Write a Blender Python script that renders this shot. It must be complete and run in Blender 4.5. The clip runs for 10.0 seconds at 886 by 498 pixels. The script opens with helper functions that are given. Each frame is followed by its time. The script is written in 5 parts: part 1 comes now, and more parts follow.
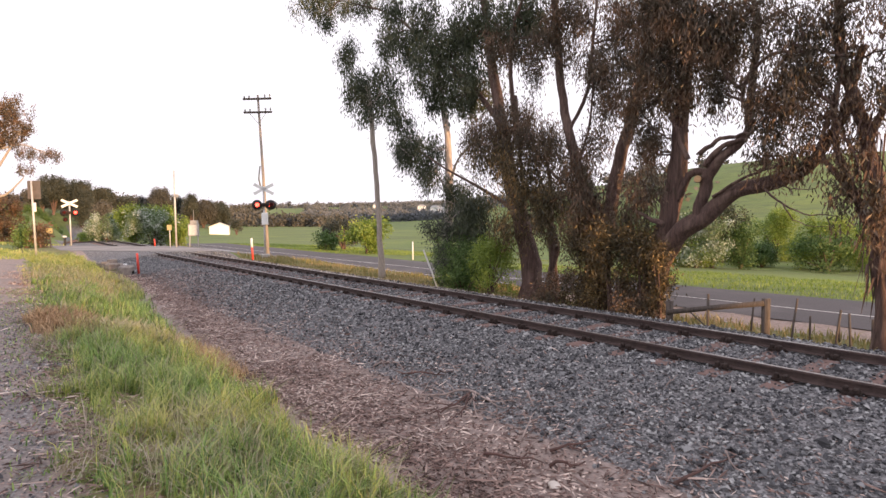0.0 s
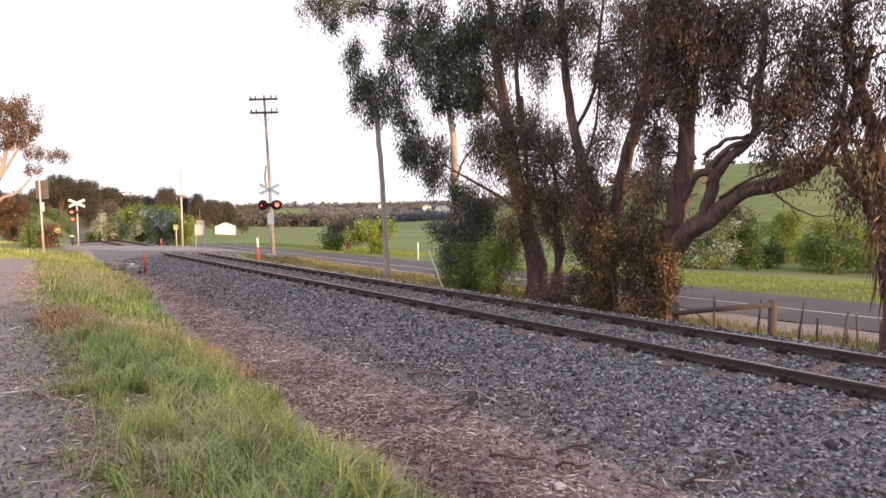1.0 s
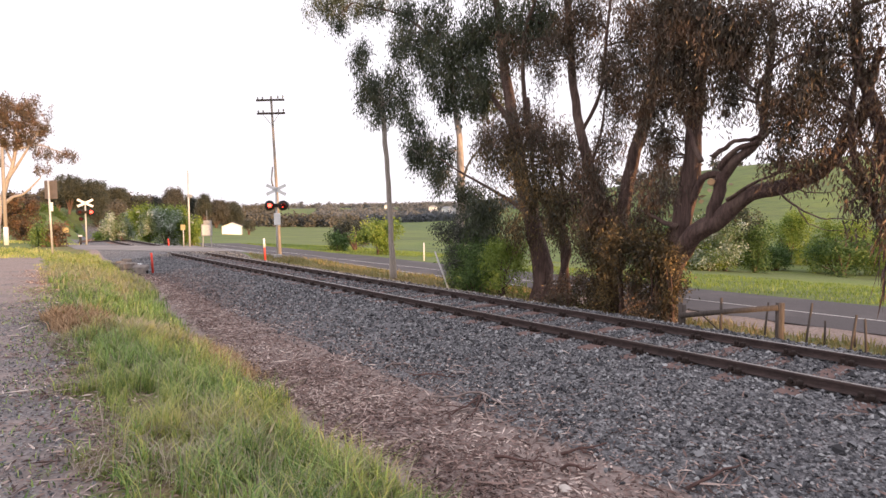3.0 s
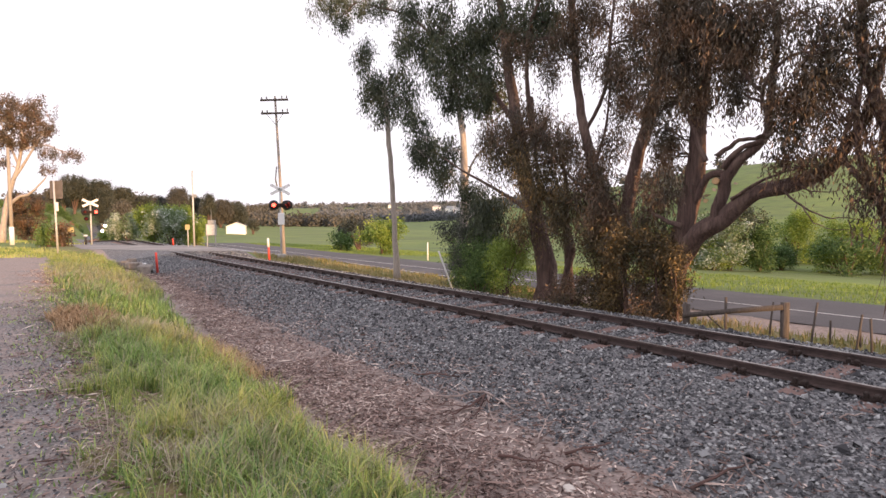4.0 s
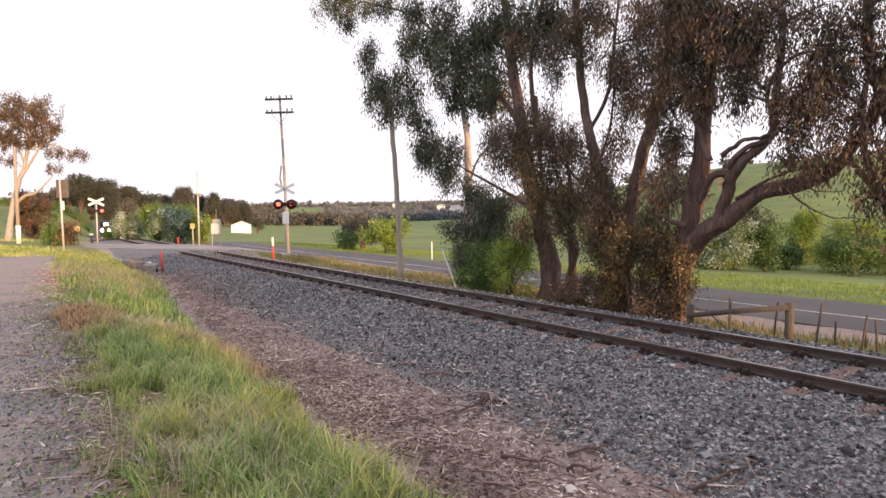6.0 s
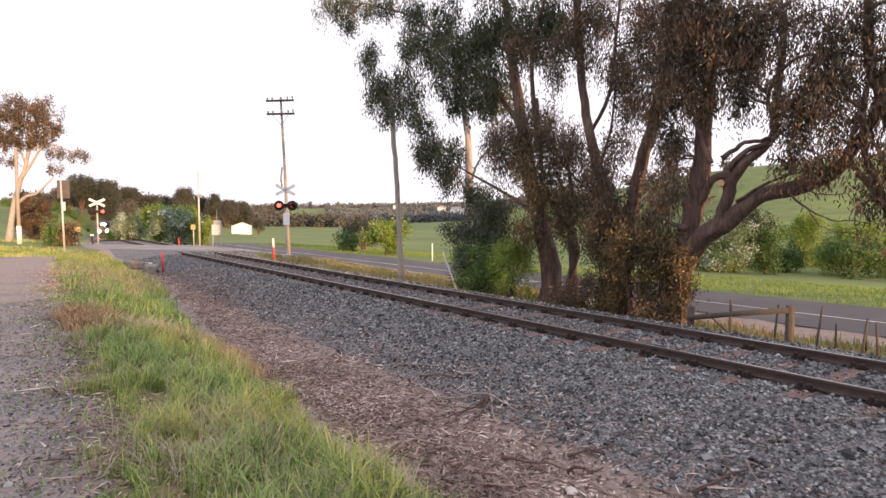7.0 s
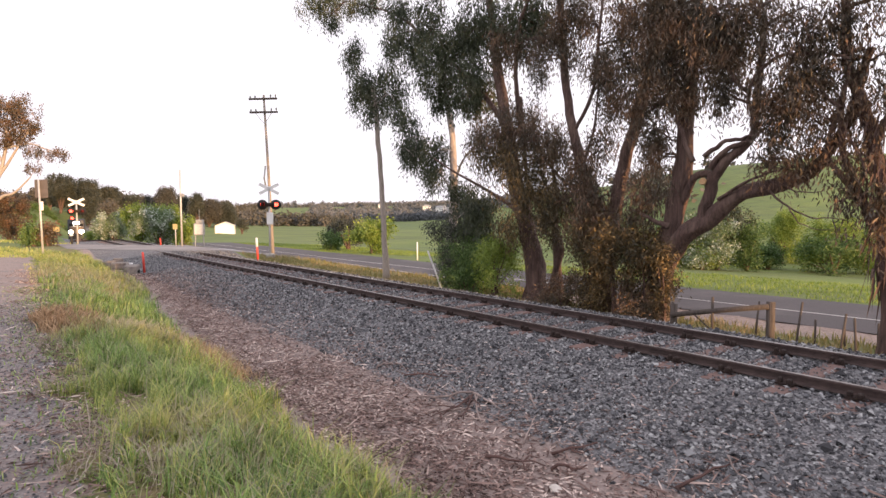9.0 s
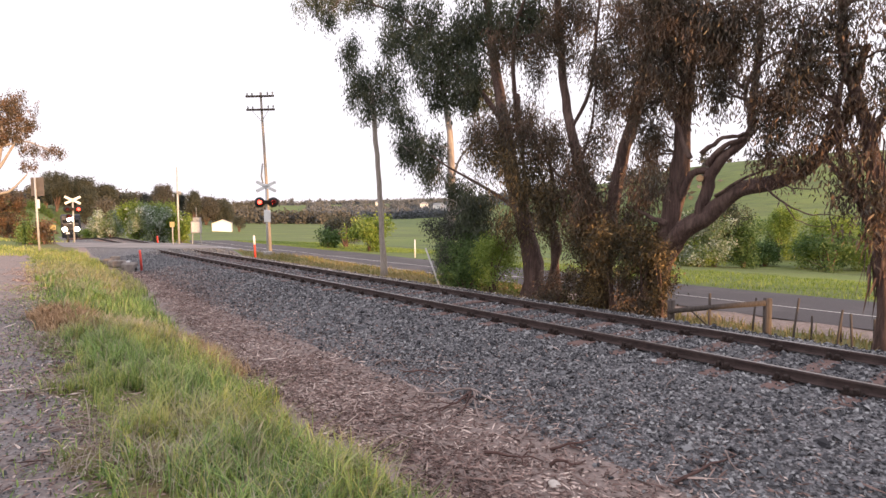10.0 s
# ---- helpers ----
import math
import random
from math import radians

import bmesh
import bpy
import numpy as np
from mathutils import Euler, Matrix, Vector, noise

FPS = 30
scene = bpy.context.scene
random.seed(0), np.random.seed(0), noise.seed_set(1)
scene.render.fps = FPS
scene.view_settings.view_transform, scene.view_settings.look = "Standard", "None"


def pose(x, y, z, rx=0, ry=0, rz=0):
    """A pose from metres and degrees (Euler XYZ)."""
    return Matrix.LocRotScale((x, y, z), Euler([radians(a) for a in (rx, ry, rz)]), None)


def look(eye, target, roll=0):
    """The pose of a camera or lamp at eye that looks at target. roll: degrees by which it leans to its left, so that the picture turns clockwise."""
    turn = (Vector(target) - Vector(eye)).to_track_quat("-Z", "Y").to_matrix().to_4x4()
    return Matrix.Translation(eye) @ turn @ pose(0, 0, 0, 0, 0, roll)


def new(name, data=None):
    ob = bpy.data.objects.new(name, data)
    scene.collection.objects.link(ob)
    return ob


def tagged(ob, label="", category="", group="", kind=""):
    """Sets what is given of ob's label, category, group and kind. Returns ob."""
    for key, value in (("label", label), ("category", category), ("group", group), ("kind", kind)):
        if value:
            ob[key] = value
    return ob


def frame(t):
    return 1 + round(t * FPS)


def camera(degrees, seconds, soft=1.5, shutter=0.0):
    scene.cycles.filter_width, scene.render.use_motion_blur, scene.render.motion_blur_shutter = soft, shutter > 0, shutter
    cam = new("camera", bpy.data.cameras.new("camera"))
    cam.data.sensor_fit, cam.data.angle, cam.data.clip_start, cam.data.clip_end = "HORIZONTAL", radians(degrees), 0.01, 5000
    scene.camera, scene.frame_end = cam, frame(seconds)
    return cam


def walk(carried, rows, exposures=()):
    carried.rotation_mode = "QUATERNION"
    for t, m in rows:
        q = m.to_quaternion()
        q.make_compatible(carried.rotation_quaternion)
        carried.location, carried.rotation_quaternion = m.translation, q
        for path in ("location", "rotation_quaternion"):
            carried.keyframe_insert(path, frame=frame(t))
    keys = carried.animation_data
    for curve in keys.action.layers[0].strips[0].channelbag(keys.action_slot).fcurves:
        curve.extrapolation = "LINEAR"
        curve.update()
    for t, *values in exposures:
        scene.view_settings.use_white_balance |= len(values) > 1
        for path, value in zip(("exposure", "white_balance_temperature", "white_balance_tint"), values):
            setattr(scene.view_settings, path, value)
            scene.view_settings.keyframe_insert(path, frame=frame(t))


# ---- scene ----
cam = camera(74.0, 10.0, soft=1.5)
# seconds, x, y, z off the standing point, yaw, pitch down, roll
PATH = [
    (0, 0.000, 0.000, 0.000, 0.000, 3.190, -0.700),
    (0.5, -0.009, -0.008, 0.006, -0.418, 3.244, -0.626),
    (1, -0.012, -0.012, 0.007, -0.496, 3.163, -0.608),
    (1.5, -0.023, -0.017, 0.012, -0.711, 2.988, -0.607),
    (2, -0.019, -0.014, 0.011, -0.778, 3.047, -0.600),
    (2.5, -0.014, -0.022, 0.018, -0.897, 3.077, -0.467),
    (4, -0.011, -0.020, 0.017, -1.433, 3.123, -0.477),
    (4.5, -0.006, -0.024, 0.024, -1.568, 3.189, -0.366),
    (5, 0.004, -0.014, 0.023, -1.702, 3.221, -0.347),
    (5.5, 0.008, -0.018, 0.029, -1.834, 3.255, -0.475),
    (7, 0.000, -0.032, 0.029, -1.898, 3.049, -0.261),
    (7.5, 0.003, -0.027, 0.025, -1.758, 3.011, -0.311),
    (8, 0.014, -0.021, 0.026, -1.555, 3.061, -0.433),
    (8.5, 0.023, -0.006, 0.023, -0.809, 3.063, -0.419),
    (9, 0.021, -0.004, 0.022, -0.479, 3.171, -0.430),
    (9.5, 0.012, -0.015, 0.014, -0.301, 3.327, -0.587),
    (10, 0.008, -0.018, 0.018, -0.224, 3.421, -0.525),
]


def camera_rows():
    rows = []
    for t, x, y, z, yaw, pitch, roll in PATH:
        eye = Vector((x, y, 1.8 + z))
        a, b = radians(yaw), radians(pitch)
        ahead = Vector((math.sin(a) * math.cos(b), math.cos(a) * math.cos(b), -math.sin(b)))
        rows.append((t, look(eye, eye + ahead * 50, roll)))
    return rows


walk(cam, camera_rows(), exposures=[(0, 0.50, 6600, 11), (10, 0.50, 6600, 11)])

# ---- daylight: low sun from the right and a little behind, pale evening sky ----
SUN_EL, SUN_AZ = 4.0, 141.5
world = bpy.data.worlds.new("sky")
scene.world = world
world.use_nodes = True
wn = world.node_tree.nodes
sky = wn.new("ShaderNodeTexSky")
sky.sky_type = "NISHITA"
sky.sun_disc = False
sky.sun_elevation, sky.sun_rotation = radians(SUN_EL), radians(SUN_AZ)
sky.air_density, sky.dust_density, sky.ozone_density = 1.0, 4.0, 1.0
# thin bright haze veils the clear sky
veil = wn.new("ShaderNodeMix")
veil.data_type = "RGBA"
veil.inputs[0].default_value = 0.9
veil.inputs[7].default_value = (9.45, 9.05, 9.9, 1)
wn["Background"].inputs["Strength"].default_value = 0.1
world.node_tree.links.new(sky.outputs[0], veil.inputs[6])
world.node_tree.links.new(veil.outputs[2], wn["Background"].inputs["Color"])
sun = new("sun", bpy.data.lights.new("sun", "SUN"))
sun.data.energy, sun.data.angle, sun.data.color = 5.0, radians(0.6), (1.0, 0.60, 0.29)
sd = Vector((math.sin(radians(SUN_AZ)) * math.cos(radians(SUN_EL)), math.cos(radians(SUN_AZ)) * math.cos(radians(SUN_EL)), math.sin(radians(SUN_EL))))
sun.matrix_world = look(sd * 50, (0, 0, 0))

# ---- the plan: s runs along the railway, n across it ----
HEAD = radians(37.7)
DS, DN = Vector((-math.sin(HEAD), math.cos(HEAD), 0)), Vector((math.cos(HEAD), math.sin(HEAD), 0))


def xy(s, n):
    return -math.sin(HEAD) * s + math.cos(HEAD) * n, math.cos(HEAD) * s + math.sin(HEAD) * n


def sn(x, y):
    return -math.sin(HEAD) * x + math.cos(HEAD) * y, math.cos(HEAD) * x + math.sin(HEAD) * y


def spot(az, dist):
    """Plan place from a bearing in degrees and a depth ahead of the standing point."""
    return math.tan(radians(az)) * dist, dist


def track_n(s):
    s = np.asarray(s, float)
    return 7.97 + 0.15 * 18 * np.logaddexp(0, (s - 108) / 18) + 0.004 * np.clip(s - 217, 0, 90) ** 2


def track_turn(s):
    return math.atan(0.15 / (1 + math.exp(-(s - 108) / 18)) + 0.008 * min(max(s - 217, 0), 90))


def track_z(s):
    return np.interp(s, [60, 124, 400], [0, -2.2, -6.3])


def crossing_s(q):
    return 40 + np.where(np.asarray(q) < 8, 1.6, 0.8) * (8 - np.asarray(q))


def smooth(a, b, x):
    t = np.clip((x - a) / (b - a), 0, 1)
    return t * t * (3 - 2 * t)


def path_edge(s):
    s = np.asarray(s, float)
    return np.interp(s, [3, 13, 26, 36], [0.38, 0.62, 1.0, 1.4]) + 0.10 * np.sin(s * 2.3) + 0.09 * np.sin(s * 5.7 + 1) + 0.05 * np.sin(s * 13)


def grass_edge(s):
    return np.interp(s, [-20, 8, 13, 22, 27, 34], [2.4, 2.45, 2.9, 3.7, 3.55, 3.9]) + 0.08 * np.sin(np.asarray(s) * 3.1) + 0.06 * np.sin(np.asarray(s) * 7.7)


def gz(s, n):
    """Height of the ground."""
    s, n = np.asarray(s, float), np.asarray(n, float)
    q = n - track_n(s) + 7.97
    z = np.interp(q, [-60, -6, 0.4, 1.2, 2.2, 3.0, 4.2, 6.3, 9.65, 10.9, 14, 19, 23, 45, 900],
                  [0.3, 0.05, 0.0, -0.06, -0.34, -0.54, -0.5, -0.148, -0.148, -0.68, -0.68, -0.68, -0.9, -2.4, -2.8])
    lift = smooth(10, 30, s)
    z = np.where((q > 1) & (q < 4.6), z + 0.22 * lift * np.interp(q, [1, 2.2, 4.2, 4.6], [0, 1, 1, 0]), z)
    w = (1 - smooth(4.6, 8.5, np.abs(s - crossing_s(q)))) * smooth(-3, 1, q) * (1 - smooth(13, 17, q))
    zc = np.interp(q, [-12, 10.2, 15], [-0.01, -0.012, -0.66])
    z = z * (1 - w) + zc * w
    z = z + track_z(s) * (1 - smooth(6, 30, np.abs(q - 8)))
    x, y = xy(s, n)
    dist, az = np.hypot(x, y), np.degrees(np.arctan2(x, y))
    e = np.interp(az, [-180, -60, -37, -30, -27, -22, -10, 0, 6, 12, 20, 24, 33, 60, 180], [1.2, 1.7, 1.7, 1.7, 1.4, 1.25, 1.2, 1.3, 1.7, 3.0, 4.3, 4.9, 5.3, 5.2, 1.2])
    far = np.interp(az, [-180, -37, -30, -26, -20, -10, 0, 8, 14, 24, 60, 180], [300, 235, 240, 320, 700, 1200, 1200, 700, 320, 260, 260, 400])
    d0 = np.interp(az, [-180, -37, -30, -26, -20, -10, 0, 8, 14, 24, 60, 180], [90, 46, 60, 130, 250, 350, 350, 200, 90, 66, 66, 90])
    ridge = far * np.tan(np.radians(e)) * smooth(0, 1, (dist - d0) / (far - d0)) * smooth(4.5, np.where(q < 8, np.interp(s, [190, 240], [16, 9]), 26), np.abs(q - 8))
    roll = 0.6 * np.sin(x / 37 + 1) * np.sin(y / 51) * smooth(60, 200, dist)
    bumps = 0.02 * np.sin(s * 3.1 + n) * np.sin(n * 2.7 + s * 0.6) * ((q < 4) | (q > 10.9)) * (1 - w)
    return z + ridge + roll + bumps


def ground_at(x, y):
    s, n = sn(x, y)
    return float(gz(s, n))


# ---- materials ----
def ramp(nt, fac, stops):
    r = nt.nodes.new("ShaderNodeValToRGB")
    els = r.color_ramp.elements
    els[0].position, els[0].color = stops[0][0], (*stops[0][1], 1)
    els[1].position, els[1].color = stops[-1][0], (*stops[-1][1], 1)
    for p, c in stops[1:-1]:
        els.new(p).color = (*c, 1)
    nt.links.new(fac, r.inputs[0])
    return r.outputs[0]


def noise_node(nt, scale, detail=4.0, rough=0.6, stretch=None, world_space=False):
    co = nt.nodes.new("ShaderNodeTexCoord")
    out = co.outputs["Object"]
    if world_space:
        out = nt.nodes.new("ShaderNodeNewGeometry").outputs["Position"]
    if stretch:
        mp = nt.nodes.new("ShaderNodeMapping")
        mp.inputs["Scale"].default_value = stretch
        nt.links.new(out, mp.inputs[0])
        out = mp.outputs[0]
    nz = nt.nodes.new("ShaderNodeTexNoise")
    nz.inputs["Scale"].default_value, nz.inputs["Detail"].default_value, nz.inputs["Roughness"].default_value = scale, detail, rough
    nt.links.new(out, nz.inputs["Vector"])
    return nz.outputs["Fac"]


def mixc(nt, fac, a, b, mode="MIX"):
    m = nt.nodes.new("ShaderNodeMix")
    m.data_type, m.blend_type = "RGBA", mode
    for sock, val in ((m.inputs[0], fac), (m.inputs[6], a), (m.inputs[7], b)):
        if isinstance(val, (int, float)):
            sock.default_value = val
        elif isinstance(val, tuple):
            sock.default_value = (*val, 1)
        else:
            nt.links.new(val, sock)
    return m.outputs[2]


def bumped(nt, bsdf, height, strength, distance):
    b = nt.nodes.new("ShaderNodeBump")
    b.inputs["Strength"].default_value, b.inputs["Distance"].default_value = strength, distance
    nt.links.new(height, b.inputs["Height"])
    nt.links.new(b.outputs[0], bsdf.inputs["Normal"])


def material(name):
    m = bpy.data.materials.new(name)
    m.use_nodes = True
    return m, m.node_tree, m.node_tree.nodes["Principled BSDF"]


def surface(name, dark, light, scale=6.0, rough=0.8, metal=0.0, bump=0.3, dist=0.01, stretch=None, stain=None, stain_scale=1.2):
    m, nt, b = material(name)
    f = noise_node(nt, scale, 6, 0.65, stretch)
    col = ramp(nt, f, [(0.3, dark), (0.7, light)])
    if stain:
        g = noise_node(nt, stain_scale, 4, 0.6, stretch)
        mk = ramp(nt, g, [(0.5, (0, 0, 0)), (0.68, (1, 1, 1))])
        col = mixc(nt, mk, col, stain)
    nt.links.new(col, b.inputs["Base Color"])
    b.inputs["Roughness"].default_value, b.inputs["Metallic"].default_value = rough, metal
    if bump:
        bumped(nt, b, f, bump, dist)
    return m


def leafy(name, stops, rough=0.55, through_light=0.25, patch=0.35, own=0.65, area=1.2):
    """Leaves: colour varies from leaf to leaf and in patches."""
    m, nt, b = material(name)
    g = nt.nodes.new("ShaderNodeNewGeometry")
    nz = noise_node(nt, patch, 2, 0.5, None, True)
    ad = nt.nodes.new("ShaderNodeMath")
    ad.operation = "MULTIPLY_ADD"
    nt.links.new(g.outputs["Random Per Island"], ad.inputs[0])
    ad.inputs[1].default_value = own
    sub = nt.nodes.new("ShaderNodeMath")
    sub.operation = "MULTIPLY_ADD"
    nt.links.new(nz, sub.inputs[0])
    sub.inputs[1].default_value, sub.inputs[2].default_value = area, 0.5 - own / 2 - area * 0.5 + 0.005
    nt.links.new(sub.outputs[0], ad.inputs[2])
    col = ramp(nt, ad.outputs[0], stops)
    nt.links.new(col, b.inputs["Base Color"])
    b.inputs["Roughness"].default_value = rough
    if through_light:
        tr = nt.nodes.new("ShaderNodeBsdfTranslucent")
        nt.links.new(col, tr.inputs[0])
        mx = nt.nodes.new("ShaderNodeMixShader")
        mx.inputs[0].default_value = through_light
        nt.links.new(b.outputs[0], mx.inputs[1])
        nt.links.new(tr.outputs[0], mx.inputs[2])
        nt.links.new(mx.outputs[0], nt.nodes["Material Output"].inputs[0])
    return m


def glow(name, colour, strength):
    m, nt, b = material(name)
    b.inputs["Base Color"].default_value = (*colour, 1)
    b.inputs["Emission Color"].default_value = (*colour, 1)
    b.inputs["Emission Strength"].default_value = strength
    b.inputs["Roughness"].default_value = 0.3
    return m


def ground_material():
    m, nt, b = material("ground")
    at = nt.nodes.new("ShaderNodeAttribute")
    at.attribute_name = "zones"
    sep = nt.nodes.new("ShaderNodeSeparateColor")
    nt.links.new(at.outputs["Color"], sep.inputs[0])
    fine, mid, big = (noise_node(nt, k, 6, 0.7) for k in (14.0, 2.2, 0.25))
    grains = nt.nodes.new("ShaderNodeTexVoronoi")
    grains.inputs["Scale"].default_value = 46.0
    nt.links.new(nt.nodes.new("ShaderNodeTexCoord").outputs["Object"], grains.inputs["Vector"])

    def edge(mask, amount=0.5):
        a = nt.nodes.new("ShaderNodeMath")
        a.operation = "MULTIPLY_ADD"
        nt.links.new(mid, a.inputs[0])
        a.inputs[1].default_value, a.inputs[2].default_value = amount, -amount / 2
        c = nt.nodes.new("ShaderNodeMath")
        c.operation = "ADD"
        nt.links.new(mask, c.inputs[0])
        nt.links.new(a.outputs[0], c.inputs[1])
        return ramp(nt, c.outputs[0], [(0.4, (0, 0, 0)), (0.6, (1, 1, 1))])

    field = mixc(nt, ramp(nt, big, [(0.35, (0, 0, 0)), (0.65, (1, 1, 1))]), ramp(nt, fine, [(0.3, (0.095, 0.15, 0.04)), (0.7, (0.165, 0.235, 0.045))]), (0.195, 0.235, 0.055))
    broad = noise_node(nt, 0.06, 9, 0.75)
    field = mixc(nt, ramp(nt, broad, [(0.42, (0, 0, 0)), (0.62, (0.75, 0.75, 0.75))]), field, (0.085, 0.12, 0.04))
    tracks = noise_node(nt, 0.5, 5, 0.6, (0.25, 1, 5))
    field = mixc(nt, ramp(nt, tracks, [(0.5, (0, 0, 0)), (0.66, (0.6, 0.6, 0.6))]), field, (0.075, 0.10, 0.04))
    turf = mixc(nt, ramp(nt, mid, [(0.4, (0, 0, 0)), (0.7, (1, 1, 1))]), ramp(nt, fine, [(0.3, (0.09, 0.13, 0.035)), (0.7, (0.17, 0.19, 0.06))]), (0.26, 0.19, 0.10))
    stone = ramp(nt, grains.outputs["Color"], [(0.1, (0.055, 0.054, 0.057)), (0.5, (0.14, 0.137, 0.143)), (0.9, (0.31, 0.305, 0.31))])
    dirt = ramp(nt, fine, [(0.25, (0.15, 0.117, 0.106)), (0.5, (0.29, 0.23, 0.208)), (0.75, (0.45, 0.375, 0.348))])
    col = mixc(nt, edge(sep.outputs[0]), field, turf)
    col = mixc(nt, edge(sep.outputs[2]), col, dirt)
    col = mixc(nt, edge(sep.outputs[1]), col, stone)
    nt.links.new(col, b.inputs["Base Color"])
    b.inputs["Roughness"].default_value = 0.95
    bumped(nt, b, fine, 0.6, 0.03)
    return m


GROUND = ground_material()
ASPHALT = surface("asphalt", (0.062, 0.056, 0.062), (0.105, 0.096, 0.102), 30, 0.88, 0, 0.3, 0.004, None, (0.125, 0.113, 0.116), 0.5)
DUSTY = surface("dusty_seal", (0.19, 0.175, 0.17), (0.30, 0.275, 0.265), 24, 0.92, 0, 0.3, 0.004, None, (0.35, 0.32, 0.30), 0.4)
LINE = surface("road_paint", (0.55, 0.54, 0.52), (0.75, 0.74, 0.72), 12, 0.6, 0, 0.1)
RUST = surface("rusty_rail", (0.038, 0.026, 0.024), (0.09, 0.06, 0.054), 9, 0.85, 0.1, 0.2, 0.002, (0.2, 1, 1))
RAILTOP = surface("worn_rail_head", (0.30, 0.27, 0.25), (0.46, 0.42, 0.40), 8, 0.4, 0.7, 0.05, 0.001)
SLEEPER = surface("red_gum_sleeper", (0.11, 0.07, 0.062), (0.25, 0.16, 0.14), 8, 0.9, 0, 0.5, 0.008, (1, 6, 6))
SPIKE = surface("rusty_spike", (0.018, 0.012, 0.011), (0.045, 0.028, 0.022), 30, 0.8, 0.3, 0.3, 0.003)
BARK = surface("eucalypt_bark", (0.046, 0.028, 0.024), (0.165, 0.102, 0.085), 5, 0.9, 0, 1.0, 0.05, (5, 5, 0.6), (0.20, 0.135, 0.11), 0.9)
BARK_PALE = surface("pale_bark", (0.28, 0.235, 0.215), (0.52, 0.455, 0.425), 4, 0.85, 0, 0.5, 0.02, (3, 3, 0.7))
TWIG = surface("dry_twig", (0.16, 0.12, 0.108), (0.46, 0.37, 0.335), 8, 0.9, 0, 0.3, 0.004)
REDSTICK = surface("reddish_stick", (0.045, 0.026, 0.023), (0.16, 0.09, 0.078), 8, 0.9, 0, 0.3, 0.004)
TIMBER = surface("weathered_timber", (0.042, 0.034, 0.03), (0.13, 0.105, 0.09), 6, 0.9, 0, 0.5, 0.008, (6, 6, 0.6))
POLEWOOD = surface("pole_timber", (0.22, 0.19, 0.165), (0.44, 0.38, 0.33), 6, 0.88, 0, 0.4, 0.008, (7, 7, 0.5))
PALE_STEEL = surface("galvanised_steel", (0.45, 0.44, 0.43), (0.62, 0.61, 0.60), 8, 0.5, 0.3, 0.05)
WHITE = surface("white_paint", (0.77, 0.77, 0.77), (0.86, 0.86, 0.86), 5, 0.5, 0, 0.05)
RED = surface("red_plastic", (0.55, 0.045, 0.03), (0.70, 0.075, 0.05), 4, 0.5, 0, 0.03)
BLACK = surface("black_paint", (0.012, 0.012, 0.012), (0.03, 0.028, 0.027), 7, 0.6, 0, 0.05)
GREY = surface("grey_steel", (0.26, 0.26, 0.26), (0.40, 0.40, 0.39), 7, 0.55, 0.2, 0.05)
YELLOW = surface("yellow_sign", (0.42, 0.33, 0.15), (0.54, 0.44, 0.23), 5, 0.5, 0, 0.03)
BROWNSIGN = surface("sign_back", (0.11, 0.095, 0.085), (0.18, 0.15, 0.14), 5, 0.6, 0.2, 0.05)
CUTWOOD = surface("cut_wood", (0.45, 0.27, 0.13), (0.62, 0.40, 0.22), 9, 0.8, 0, 0.2, 0.004)
CONCRETE = surface("concrete", (0.30, 0.28, 0.26), (0.48, 0.46, 0.43), 7, 0.9, 0, 0.3, 0.006)
CULVERT = surface("culvert_stone", (0.13, 0.11, 0.10), (0.33, 0.29, 0.26), 7, 0.95, 0, 0.5, 0.012)
STONE = surface("pale_stone", (0.5, 0.45, 0.41), (0.70, 0.65, 0.60), 9, 0.9, 0, 0.4, 0.008)
BALLAST = leafy("ballast_stone", [(0.0, (0.03, 0.03, 0.034)), (0.35, (0.085, 0.088, 0.098)), (0.7, (0.21, 0.214, 0.223)), (1.0, (0.45, 0.455, 0.455))], 0.85, 0, 0.5, 0.95, 0.25)
CHIP = leafy("bark_litter", [(0.0, (0.05, 0.031, 0.027)), (0.42, (0.175, 0.113, 0.099)), (0.78, (0.40, 0.285, 0.248)), (1.0, (0.80, 0.68, 0.61))], 0.95, 0, 1.1, 0.95, 0.7)
GUM = leafy("gum_leaf", [(0.0, (0.024, 0.032, 0.021)), (0.45, (0.056, 0.072, 0.038)), (0.8, (0.10, 0.105, 0.055)), (1.0, (0.19, 0.15, 0.07))], 0.45, 0.2, 1.3, 0.3, 1.5)
GUM_BROWN = leafy("gum_leaf_brown", [(0.0, (0.036, 0.032, 0.024)), (0.4, (0.096, 0.073, 0.048)), (0.75, (0.19, 0.112, 0.068)), (1.0, (0.34, 0.18, 0.09))], 0.42, 0.22, 1.5, 0.3, 1.6)
BUSH = leafy("bush_leaf", [(0.0, (0.038, 0.075, 0.022)), (0.5, (0.095, 0.17, 0.048)), (1.0, (0.21, 0.30, 0.095))], 0.5, 0.3)
BUSH_DARK = leafy("dark_leaf", [(0.0, (0.028, 0.037, 0.03)), (0.5, (0.062, 0.071, 0.055)), (1.0, (0.12, 0.122, 0.095))], 0.6, 0.2)
WOODS = leafy("far_woods", [(0.0, (0.045, 0.05, 0.047)), (0.5, (0.092, 0.09, 0.08)), (1.0, (0.155, 0.14, 0.118))], 0.8, 0.1, 0.06, 0.5, 1.4)
